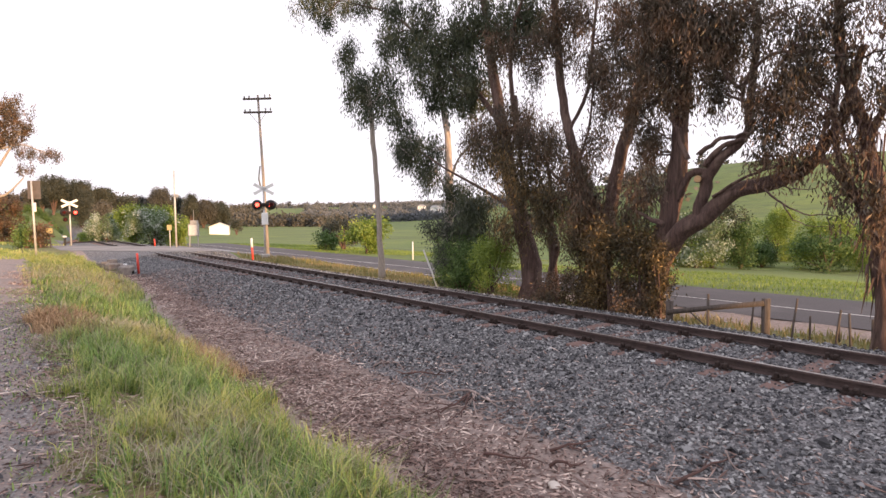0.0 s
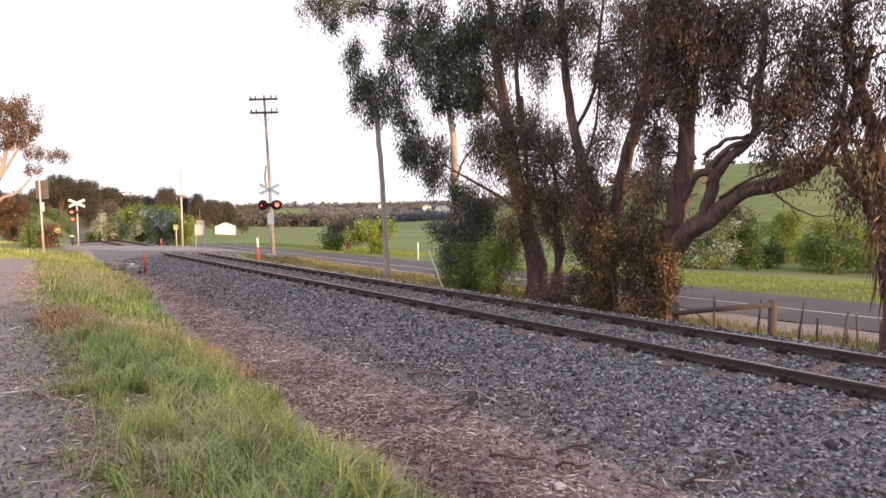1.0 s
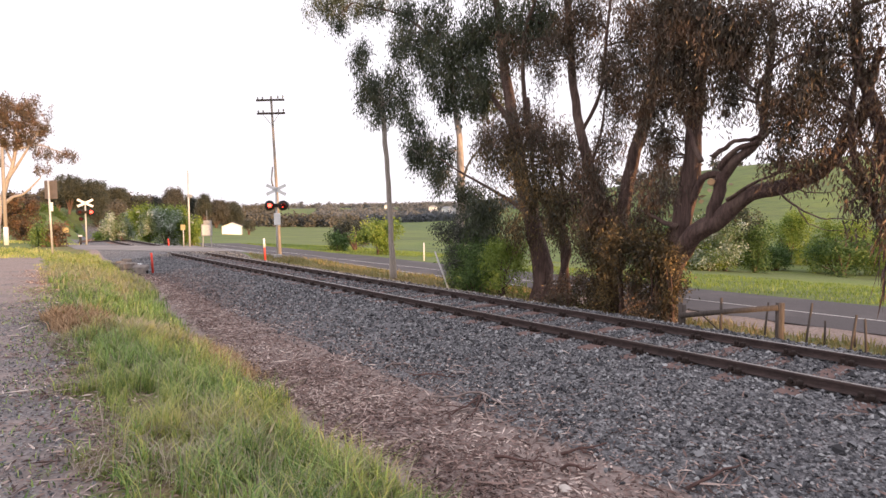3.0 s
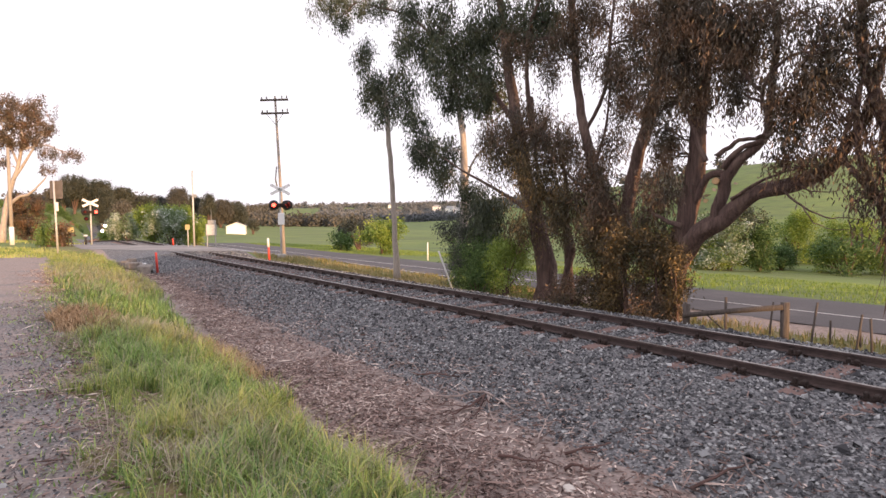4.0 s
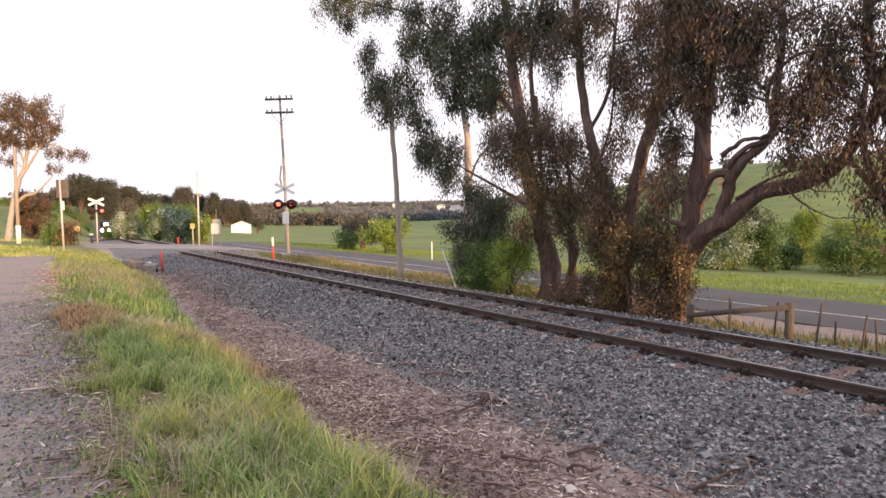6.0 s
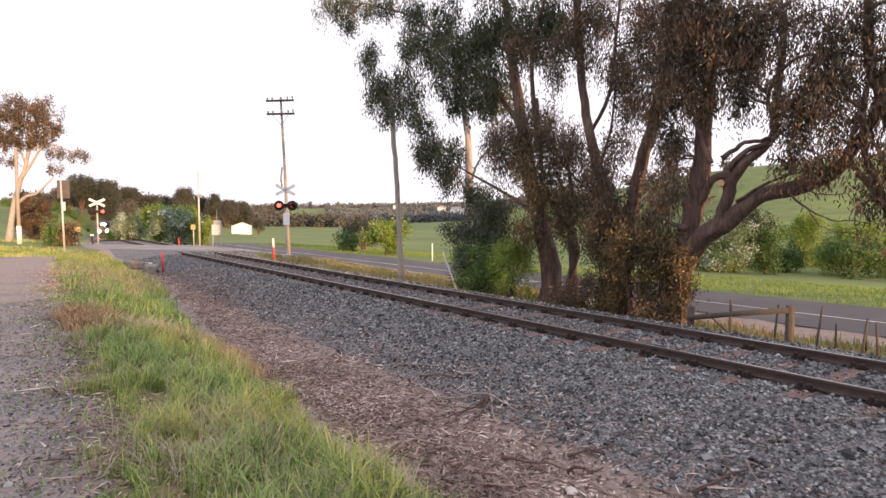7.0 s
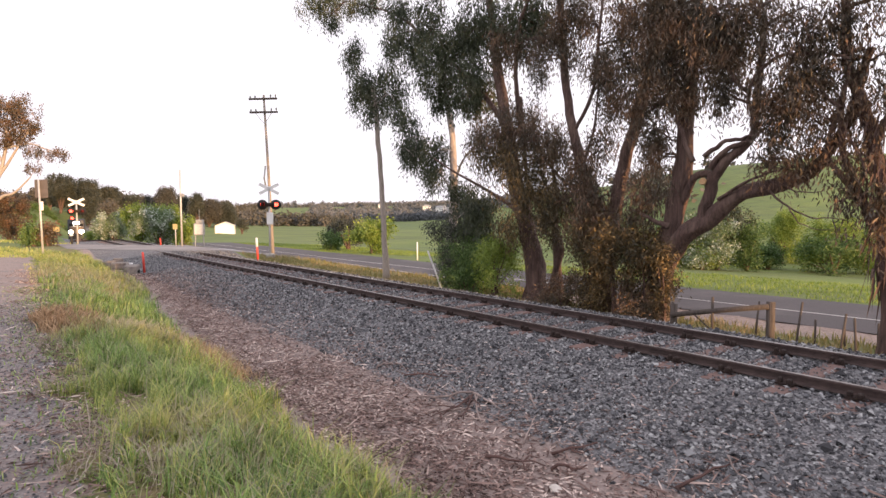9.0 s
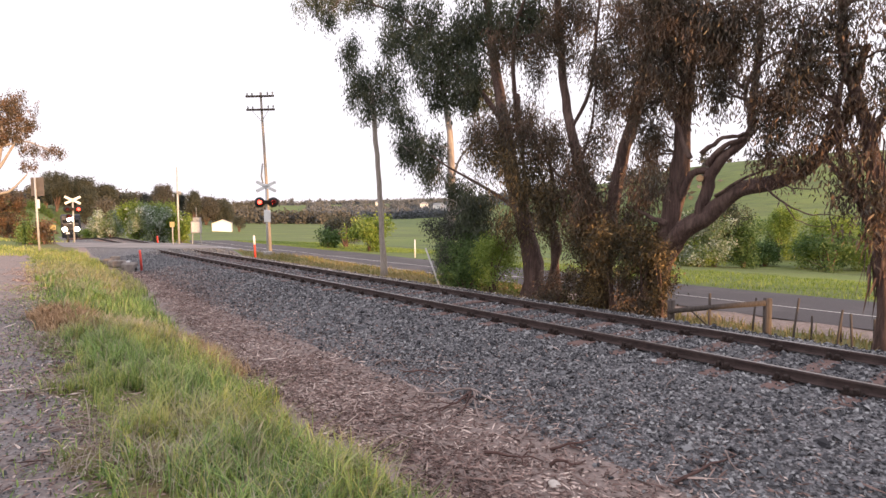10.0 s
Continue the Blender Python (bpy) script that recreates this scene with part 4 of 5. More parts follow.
def bush(label, x, y, width, height, mat, seed, density=260, leaf=0.16, wide=0.05, stem=0.05, category="bush", lumps=9, name="bush", low=0.3, droop=0.2, bark=BARK, group="", sink=0.0):
    """A many-stemmed shrub or a tree with an uneven leafy crown."""
    rnd, rng = random.Random(seed), np.random.default_rng(seed)
    z = ground_at(x, y) - sink
    thing = empty(name, pose(x, y, z), label, category, group)
    clumps = []
    for i in range(lumps):
        a, r = rnd.uniform(0, 6.28), width * 0.5 * math.sqrt(rnd.random()) * 0.78
        up = low + (1 - low) * rnd.random() ** 0.8
        fall = math.sqrt(max(1 - (2 * r / width) ** 2, 0.08))
        h = height * (0.12 + 0.14 * rnd.random())
        clumps.append((math.cos(a) * r, math.sin(a) * r, min(height * up * (0.55 + 0.45 * fall), height - h), width * (0.15 + 0.11 * rnd.random()), h))
    for i, (cx, cy, cz, r, h) in enumerate(clumps[: 7]):
        base = Vector((rnd.uniform(-1, 1), rnd.uniform(-1, 1), 0)) * stem * 1.2
        tip = Vector((cx, cy, cz))
        mid = base.lerp(tip, 0.5) * 0.8 + Vector((0, 0, cz * 0.14))
        stems = Shape().tube([base - Vector((0, 0, 0.1)), mid, tip], [stem, stem * 0.65, stem * 0.2], 6, 0.2, False)
        part("stem" if category == "bush" else "limb", stems, bark, thing, "", False)
    v, f = leaf_cloud(rng, clumps, density, leaf, wide, droop, leaf * 1.1, 0.25)
    v[:, 2] = np.maximum(v[:, 2], 0.0)
    soup("leaves" if category == "bush" else "crown", v, f, mat, thing)
    return thing


def make_bushes():
    # undergrowth below the eucalypts
    for label, s, n, w, h, mat, seed in (
        ("dense green bush at the foot of the eucalypts", 15.2, 12.2, 2.1, 2.5, BUSH_DARK, 1), ("leafy bush beside the leaning stay post", 14.3, 12.0, 1.9, 2.3, BUSH, 2),
        ("yellow-green bush at the foot of the eucalypts", 12.9, 11.7, 1.4, 1.7, YELLOWGREEN, 3), ("low bush at the foot of the eucalypts", 13.9, 11.5, 1.8, 1.0, BUSH, 4),
        ("bronze regrowth around the eucalyptus stems, golden sun in its colour", 9.5, 11.9, 1.4, 2.3, GOLD, 5), ("bronze regrowth bush around the eucalyptus trunk, golden sun in its colour", 8.6, 11.7, 1.7, 2.2, GOLD, 6),
        ("bronze bush beneath the leaning trunk, golden sun in its colour", 7.7, 11.6, 0.95, 2.2, GOLD, 7), ("bush by the gate post, golden sun in its colour", 7.05, 11.35, 0.62, 1.9, GOLD, 8),
        ("low dead scrub at the trunk bases", 10.3, 11.8, 1.7, 0.9, GUM_BROWN, 9), ("low bronze scrub by the rail", 7.6, 11.2, 1.3, 0.8, GUM_BROWN, 10)):
        x, y = xy(s, n)
        bush(label, x, y, w * 1.12, h * 1.08, mat, seed, 3700, 0.085, 0.0138, 0.035, lumps=15, low=0.06, droop=0.6)
    for label, az, d, w, h, mat, seed in (
        ("round green bush across the road", -7.4, 42, 3.6, 2.4, YELLOWGREEN, 31), ("small green bush across the road", -11.3, 46, 1.8, 1.5, BUSH, 32),
        ("white-blossomed bush by the crossing", -29.6, 56, 3.4, 2.9, BLOSSOM, 33), ("green bush by the crossing", -27.6, 54, 3.2, 3.7, YELLOWGREEN, 34),
        ("blossoming hedge bush by the crossing", -26.2, 52, 4.0, 3.5, BLOSSOM, 35), ("yellow-green bush by the crossing", -25.6, 54, 2.8, 3.9, YELLOWGREEN, 36), ("yellowish bush at the end of the hedge", -24.2, 52, 2.2, 3.0, YELLOWGREEN, 42),
        ("green shrub behind the sign post", -35.3, 40, 1.6, 1.5, BUSH, 37), ("dark shrub behind the sign post", -34.4, 40, 1.3, 1.7, GUM_BROWN, 38), ("small bush beside the track past the crossing", -30.15, 76, 3.4, 2.3, BUSH, 40), ("rough scrub beside the curve of the track", -30.3, 140, 6.0, 4.6, GUM_BROWN, 45), ("round brown-green tree below the large gum", -36.9, 62, 4.0, 5.3, GUM_BROWN, 41), ("small round garden bush on the lawn", -35.9, 75, 2.4, 2.0, BUSH_DARK, 43), ("pale low bush beside the curve", -31.3, 84, 2.6, 1.5, YELLOWGREEN, 44)):
        bush(label, *spot(az, d), w, h, mat, seed, 1100, 0.15, 0.05, 0.05, lumps=18, low=0.1)
    rnd = random.Random(3)
    for i in range(22):
        az, d = 17.5 + i * 1.0 + rnd.uniform(-0.5, 0.5), rnd.uniform(40, 52)
        bush("bright green bush along the paddock edge", *spot(az, d), rnd.uniform(1.8, 4.6), rnd.uniform(1.4, 2.6) if i % 3 else rnd.uniform(3.2, 4.6), (BUSH, YELLOWGREEN, BUSH, BUSH, BUSH, YELLOWGREEN, BLOSSOM)[i % 7], 60 + i, 700, 0.15, 0.04, 0.06, lumps=24, low=0.06, group="paddock bushes")
    for label, az, d, w, h, mat, seed in (
        ("dark grey-green tree in the paddock", -9.6, 50, 3.2, 2.7, BUSH_DARK, 51), ("grey-green tree across the road", 24.6, 42, 4.6, 4.7, GUM, 52), ("dark conical cypress by the shed", -19.3, 150, 2.8, 4.2, BUSH_DARK, 53)):
        bush(label, *spot(az, d), w, h, mat, seed, 900, 0.16, 0.045, 0.10, "tree", 13, "tree", 0.3)
    for (az0, az1), d, high in (((-35.9, -33.1), 176, 2.2), ((-38.5, -35.3), 150, 2.0)):
        a, b = Vector((*spot(az0, d), 0)), Vector((*spot(az1, d), 0))
        hedge = empty("hedge", pose(*a.xy, ground_at(*a.xy)), "dark green clipped hedge across the sloping lawn", "hedge")
        rows = [a.lerp(b, k / 11) for k in range(12)]
        v, f = leaf_cloud(np.random.default_rng(8), [(p.x - a.x, p.y - a.y, ground_at(p.x, p.y) - ground_at(*a.xy) + high * 0.5, 0.9, high * 0.55) for p in rows], 700, 0.3, 0.09, 0.2, 0.25, 0.2)
        soup("leaves", v, f, BUSH, hedge)
    # trees on the rise past the crossing
    for az, d, w, h, mat, seed in ((-33.43, 200, 9.0, 13.5, BUSH_DARK, 1), (-34.17, 205, 6.8, 9.6, BUSH_DARK, 2), (-31.47, 200, 9.7, 19.2, BUSH_DARK, 3), (-32.51, 215, 8.4, 9.7, BUSH_DARK, 4), (-34.80, 215, 6.3, 6.4, WOODS, 5), (-29.81, 215, 7.9, 17.5, BUSH_DARK, 6), (-29.01, 225, 7.4, 15.8, WOODS, 7), (-30.02, 130, 5.1, 9.0, WOODS, 8), (-28.10, 220, 9.8, 13.3, BUSH_DARK, 9), (-26.90, 220, 8.6, 10.2, WOODS, 10), (-25.56, 205, 6.8, 11.6, WOODS, 11), (-24.57, 215, 6.3, 9.6, BUSH_DARK, 12), (-23.15, 205, 4.4, 11.7, BUSH_DARK, 13), (-22.16, 215, 8.3, 10.3, WOODS, 14), (-20.66, 220, 8.5, 9.4, BUSH_DARK, 15), (-35.85, 225, 8.8, 4.0, WOODS, 16), (-37.15, 220, 9.5, 3.2, WOODS, 17)):
        bush("dark eucalyptus among trees past the crossing", *spot(az, d), w, h, mat, seed + 70, 330, 0.42, 0.13, 0.25, "tree", 16, "tree", 0.35, group="trees past the crossing")
    # big gum whose crown reaches over the lawn
    eucalypt("large spreading gum with pale trunk near the crossing", [
        ([(59.94, -0.72, -0.11), (59.53, -0.19, 3.44), (58.80, 0.75, 6.72), (58.62, 0.99, 9.21)], 0.23, 0.10),
        ([(59.73, -0.44, 2.70), (59.01, 0.49, 3.66), (58.31, 1.39, 4.06), (57.53, 2.40, 5.24)], 0.17, 0.05),
        ([(59.20, 0.24, 4.99), (58.28, 1.43, 7.16), (57.51, 2.42, 8.96)], 0.14, 0.05),
        ([(58.87, 0.66, 6.26), (59.38, 0.00, 8.54), (59.76, -0.49, 10.13)], 0.10, 0.04),
        ([(58.61, 1.00, 7.53), (57.54, 2.38, 7.83), (56.84, 3.29, 7.50), (56.22, 4.09, 7.13)], 0.09, 0.03),
    ], [(59.27, 0.15, 10.25, 1.63, 0.77), (57.90, 1.92, 10.39, 1.55, 0.71), (57.35, 2.63, 9.30, 0.91, 0.49), (59.54, -0.20, 8.25, 1.46, 0.65), (58.38, 1.30, 8.15, 1.37, 0.58), (57.35, 2.63, 7.21, 0.73, 0.37), (56.31, 3.98, 7.03, 1.00, 0.36), (58.66, 0.94, 9.41, 1.37, 0.47), (57.44, 2.52, 5.96, 0.70, 0.26), (59.80, -0.54, 6.66, 0.73, 0.34), (59.03, 0.46, 11.25, 2.00, 0.52), (60.63, -1.61, 10.61, 1.82, 0.77), (60.58, -1.55, 8.77, 1.64, 0.77), (57.84, 2.00, 8.73, 0.91, 0.39)], 27, GUM_BROWN, 1500, 0.2, 0.03, BARK_PALE)


make_bushes()


def make_far_woods():
    rng = np.random.default_rng(17)
    clumps = []
    for az0, az1, d0, d1, count, size in ((-24, -11.5, 255, 300, 90, 4.2), (-15, -9, 300, 420, 50, 4.0), (8, 24, 110, 330, 60, 4.0), (24, 40, 252, 300, 18, 3.5), (-38, -24, 250, 340, 200, 6.5), (-24, -17, 300, 600, 70, 6)):
        for i in range(count):
            az, d = rng.uniform(az0, az1), rng.uniform(d0, d1)
            x, y = spot(az, d)
            z = ground_at(x, y)
            h = size * rng.uniform(0.5, 1.1)
            clumps.append((x, y, z + h * 0.55, h * rng.uniform(0.5, 0.9), h * 0.5))
            clumps.append((x + rng.normal(0, h * 0.3), y, z + h * 0.9, h * 0.45, h * 0.3))
    v, f = leaf_cloud(rng, clumps, 14, 1.3, 0.45, 0.1, 0.9, 0.1)
    gums = []
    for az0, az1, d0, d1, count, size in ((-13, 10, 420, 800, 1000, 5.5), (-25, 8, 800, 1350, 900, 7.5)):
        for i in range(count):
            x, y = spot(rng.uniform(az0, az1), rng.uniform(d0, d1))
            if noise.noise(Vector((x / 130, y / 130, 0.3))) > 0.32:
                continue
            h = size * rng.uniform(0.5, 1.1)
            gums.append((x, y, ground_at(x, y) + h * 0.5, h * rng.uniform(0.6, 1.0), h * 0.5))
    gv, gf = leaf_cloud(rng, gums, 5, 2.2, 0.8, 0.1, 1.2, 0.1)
    tagged(soup("forest", gv, gf, FOREST, None, "grey-green gum forest on the far hills, distance haze in its colour"), category="woodland", kind="stuff")
    tagged(soup("far_woods", v, f, WOODS, None, "brown-green woodland on the distant slopes"), category="woodland", kind="stuff")


make_far_woods()


# ---- poles, signals, signs ----
def make_flasher(label, x, y, turn, lamp=2.67, cross=3.35, third=False):
    z = ground_at(x, y)
    m = Matrix.Translation((x, y, z)) @ Matrix.Rotation(radians(turn), 4, "Z")
    mast = empty("crossing_signal", m, label, "level crossing signal", "level crossing signals")
    part("post", Shape().tube([(0, 0, -0.1), (0, 0, 1.7), (0, 0, cross + 0.15)], 0.055, 12), PALE_STEEL, mast, "pale steel post", False)
    part("footing", Shape().box((0, 0, 0.06), (0.45, 0.45, 0.24), None, 0.03), CONCRETE, mast, "concrete footing")
    for a in (-27, 27):
        arm = Shape().box((0, -0.085, 0), (1.15, 0.025, 0.17), Matrix.Translation((0, 0, cross)) @ Matrix.Rotation(radians(a), 4, "Y"), 0.008)
        part("crossbuck_arm", arm, WHITE, mast, "white crossbuck arm")
    part("crossarm", Shape().tube([(-0.36, -0.02, lamp), (0.36, -0.02, lamp)], 0.03, 8), BLACK, mast, "black crossarm", False)
    # box added for the dark hoods here; its red stands for sun on them
    part("hood_stand_in", Shape().box((0, -0.1, lamp), (0.40, 0.14, 0.2), None, 0.03), SPIKE, mast, "dark reddish box standing in for sunlit hood backs")
    lamps = []
    for k, (dx, dz, face) in enumerate(((-0.36, lamp, -1), (0.36, lamp, -1), (-0.34, lamp, 1), (0.34, lamp, 1), (-0.3, lamp - 0.52, -1))):
        if k == 4 and not third:
            continue
        disc = Shape().tube([(dx, face * 0.10, dz), (dx, face * 0.125, dz)], 0.27 if k < 4 else 0.17, 24)
        back = part("backing_disc", disc, BLACK, mast, "round black backing board", False)
        part("housing", Shape().tube([(dx, face * 0.0, dz), (dx, face * 0.10, dz)], [0.09, 0.12], 16), BLACK, back, "", False)
        ring, sides = Shape(), 18
        hood = [[(dx + math.cos(a) * r, face * (0.125 + dep), dz + math.sin(a) * r) for dep in (0, 0.22)] for r in (0.125, 0.118) for a in [radians(-25 + 230 * i / sides) for i in range(sides + 1)]]
        for r in (0, 1):
            rows = hood[r * (sides + 1):(r + 1) * (sides + 1)]
            ring.add([p for row in rows for p in row], [(2 * i, 2 * i + 1, 2 * i + 3, 2 * i + 2) for i in range(sides)])
        part("hood", ring, BLACK, back, "", False)
        part("lens", Shape().tube([(dx, face * 0.124, dz), (dx, face * 0.14, dz)], [0.105, 0.095], 18), SIGNAL_RED, back, "lit red lens", False)
        # no real shutter: an added disc covers the lit lens to imitate flashing
        shutter = part("shutter", Shape().tube([(0, -0.004, 0), (0, 0.004, 0)], 0.108, 18), FLASHDISC, back, "added dark disc that makes the lamp seem to flash", False)
        lamps.append((shutter, Vector((dx, face * 0.25, dz)), k))
    return mast, lamps


SIGNAL_RED = glow("signal_red", (1.0, 0.05, 0.03), 9.0)
FLASHDISC = surface("flash_disc", (0.05, 0.010, 0.010), (0.09, 0.018, 0.016), 9, 0.25, 0, 0)
HEADLAMP = glow("headlamp", (1.0, 0.86, 0.66), 60.0)
SIGNALS = []
near_x, near_y = spot(-16.85, 32.0)
mast, lamps = make_flasher("flashing level crossing signal with white box on its post", near_x, near_y, 22, 2.85, 3.7)
SIGNALS.append(lamps)
box = Shape().box((0.02, -0.09, 2.1), (0.34, 0.14, 0.66), None, 0.02)
part("bell_box", box, WHITE, mast, "white box on the post")
mast2, lamps = make_flasher("flashing level crossing signal past the crossing", *xy(52.0, 4.9), 33, third=True)
SIGNALS.append(lamps)


def make_power_pole():
    x, y = spot(-16.6, 36.0)
    z = ground_at(x, y)
    pole = empty("power_pole", pose(x, y, z), "tall timber power pole with two crossarms", "power pole")
    lean = -0.35
    h = 1.8 + 7.45 - z
    part("shaft", Shape().tube([(0, 0, -0.2), (lean * 0.45, 0, h * 0.5), (lean, 0, h)], [0.11, 0.088, 0.065], 14, 0.04), POLEWOOD, pole, "", False)
    turn = Matrix.Rotation(radians(-14), 4, "Z")
    for up, half in ((h - 0.25, 0.95), (h - 1.05, 0.95)):
        m = Matrix.Translation((lean * up / h, 0, up)) @ turn
        arm = part("crossarm", Shape().box((0, -0.12, 0), (half * 2, 0.1, 0.12), m @ Matrix.Rotation(radians(2), 4, "Y"), 0.01), TIMBER, pole)
        for k in (-0.9, -0.55, 0.55, 0.9):
            part("insulator", Shape().tube([m @ Vector((k * half, -0.12, 0.05)), m @ Vector((k * half, -0.12, 0.13)), m @ Vector((k * half, -0.12, 0.17)), m @ Vector((k * half, -0.12, 0.24))], [0.02, 0.05, 0.055, 0.025], 8), GREY, arm, "", False)
    for k in (-1, 1):
        part("brace", Shape().tube([(lean * 0.85, -0.1, h - 1.75), (lean + 0.5 * k, -0.14, h - 1.1)], 0.018, 6), GREY, pole)
    part("switch_bracket", Shape().tube([(lean * 0.6 - 0.1, -0.1, h * 0.43), (lean * 0.6 - 0.16, -0.22, h * 0.48), (lean * 0.6 - 0.1, -0.12, h * 0.56)], 0.05, 8), GREY, pole, "grey fitting on the pole", False)


make_power_pole()


def make_clump_pole():
    """Leaning bare trunk whose head is lost in a bunch of foliage."""
    base = (19.72, 12.2, -0.75)
    eucalypt("leaning bare pole-like trunk topped with a bunch of foliage", [
        ([base, (19.9, 12.2, 1.5), (20.08, 12.2, 3.6), (20.3, 12.2, 5.71), (20.6, 12.2, 7.0)], 0.115, 0.085),
        ([(20.5, 12.2, 6.0), (21.4, 12.3, 7.2), (22.3, 12.2, 8.4)], 0.05, 0.02),
        ([(20.4, 12.2, 6.0), (19.8, 12.4, 6.6), (18.8, 12.7, 5.6)], 0.04, 0.015),
    ], [(22.17, 12.2, 8.55, 0.37, 0.74), (20.98, 12.2, 6.92, 0.89, 0.71), (20.32, 12.2, 6.14, 0.54, 0.50), (18.80, 12.2, 6.27, 0.39, 0.75), (18.07, 12.2, 5.27, 0.32, 0.41), (19.75, 12.2, 7.27, 0.43, 0.27)], 28, GUM, 3200, 0.2, 0.018, POLEWOOD)


make_clump_pole()


def thin_pole(name, label, category, x, y, h, r, mat, lean=(0, 0), sides=10):
    z = ground_at(x, y)
    p = empty(name, pose(x, y, z), label, category)
    part("post", Shape().tube([(0, 0, -0.15), (lean[0] * 0.5, lean[1] * 0.5, h * 0.5), (lean[0], lean[1], h)], [r, r * 0.95, r * 0.85], sides), mat, p, "", False)
    return p


def make_posts():
    # mast and equipment beside the crossing
    p = thin_pole("radio_mast", "slim pale mast beside the crossing hedge", "mast", *spot(-24.4, 38.4), 5.0, 0.06, PALE_STEEL)
    part("antenna", Shape().tube([(0, 0, 4.9), (0, 0, 5.6)], 0.014, 6), PALE_STEEL, p)
    part("bracket", Shape().box((0.09, 0, 3.35), (0.3, 0.12, 0.2), None, 0.02), GREY, p)
    p = thin_pole("warning_sign", "small yellow warning sign on a post", "sign", *spot(-24.9, 38.2), 1.45, 0.035, PALE_STEEL)
    part("sign_plate", Shape().box((0, -0.05, 1.3), (0.3, 0.02, 0.34), None, 0.006), YELLOW, p, "faded yellow plate")
    x, y = spot(-22.95, 38)
    cab = empty("equipment_stand", pose(x, y, ground_at(x, y), 0, 0, 12), "grey signalling cabinet stand by the crossing", "cabinet")
    for dx in (-0.28, 0.28):
        part("leg", Shape().tube([(dx, 0, -0.1), (dx * 0.8, 0, 1.0)], 0.035, 8), GREY, cab)
    part("cabinet", Shape().box((0, 0, 1.15), (0.62, 0.4, 0.75), None, 0.03), GREY, cab, "grey steel cabinet")
    part("door", Shape().box((0, -0.21, 1.15), (0.52, 0.02, 0.65), None, 0.01), PALE_STEEL, cab)
    part("upper_box", Shape().box((0.05, 0, 1.65), (0.46, 0.3, 0.25), None, 0.02), GREY, cab)
    part("rod", Shape().tube([(0.02, 0, 1.7), (0.02, 0, 2.45)], 0.02, 6), GREY, cab)
    # sign seen from behind, on a tall post
    x, y = spot(-34.72, 30.5)
    p = thin_pole("road_sign", "tall post with a dark sign board seen from behind", "sign", x, y, 4.0, 0.055, PALE_STEEL, (-0.08, 0))
    part("sign_board", Shape().box((-0.02, 0.1, 3.52), (0.68, 0.03, 0.96), None, 0.01), BROWNSIGN, p, "dark back of a sign board")
    part("small_plate", Shape().box((0.1, -0.07, 2.62), (0.14, 0.03, 0.46), None, 0.01), WHITE, p, "small white plate")
    p = thin_pole("marker_sign", "short post with a square yellow marker", "sign", *spot(-33.75, 40), 1.35, 0.03, TIMBER)
    part("sign_plate", Shape().box((0, -0.04, 1.15), (0.42, 0.02, 0.34), None, 0.006), YELLOW, p, "yellow plate")
    p = thin_pole("whistle_post", "short dark post with a white cap past the crossing", "post", *spot(-32.75, 44), 0.75, 0.09, BLACK)
    part("cap", Shape().box((0, 0, 0.78), (0.2, 0.2, 0.12), None, 0.02), WHITE, p, "white cap")
    p = thin_pole("power_pole", "pale timber pole beside the large gum", "power pole", *spot(-37.7, 43), 7.2, 0.13, POLEWOOD)
    part("sheath", Shape().tube([(0, 0, 0.0), (0, 0, 1.35)], 0.16, 12), WHITE, p, "white sheath round the foot", False)
    # red guide posts
    for az, d, h, cap in ((-27.45, 24.0, 0.85, False), (-17.95, 28.4, 1.05, True), (-26.1, 41, 0.5, False)):
        x, y = spot(az, d)
        g = thin_pole("guide_post", "red plastic guide post beside the crossing" if not cap else "red guide post with a white top beside the crossing", "guide post", x, y, h, 0.05, RED, (-0.05, 0))
        if cap:
            part("white_top", Shape().tube([(-0.035, 0, h * 0.7), (-0.055, 0, h * 1.12)], [0.055, 0.05], 10), WHITE, g, "white reflective top", False)
    for az, d in ((-2.95, 34),):
        g = thin_pole("guide_post", "pale guide post on the far side of the road", "guide post", *spot(az, d), 1.05, 0.04, WHITE)
    # leaning stay
    x, y = xy(14.35, 11.0)
    z = ground_at(x, y)
    tip = Vector((*xy(15.25, 11.0), 0.72)) - Vector((x, y, z))
    g = empty("leaning_post", pose(x, y, z), "thin pale post leaning beside the track", "post")
    part("post", Shape().tube([(0, 0, -0.1), tip * 0.5, tip], [0.03, 0.03, 0.026], 8), PALE_STEEL, g, "", False)
    # white shed
    x, y = spot(-20.75, 150)
    shed = empty("farm_shed", pose(x, y, ground_at(x, y) - 0.1, 0, 0, 18), "white gabled farm shed in the paddock", "shed")
    w, l, h, r = 2.3, 3.2, 2.1, 0.9
    walls = Shape()
    for k in (-1, 1):
        walls.box((k * w, 0, h / 2), (0.1, 2 * l, h))
        walls.add([(-w, k * l, 0), (w, k * l, 0), (w, k * l, h), (0, k * l, h + r), (-w, k * l, h)], [(0, 1, 2, 3, 4)])
        walls.add([(-w, k * (l - 0.1), 0), (w, k * (l - 0.1), 0), (w, k * (l - 0.1), h), (0, k * (l - 0.1), h + r), (-w, k * (l - 0.1), h)], [(0, 1, 2, 3, 4)])
    part("wall", walls, WHITE, shed)
    for k in (-1, 1):
        a = math.atan2(r, w)
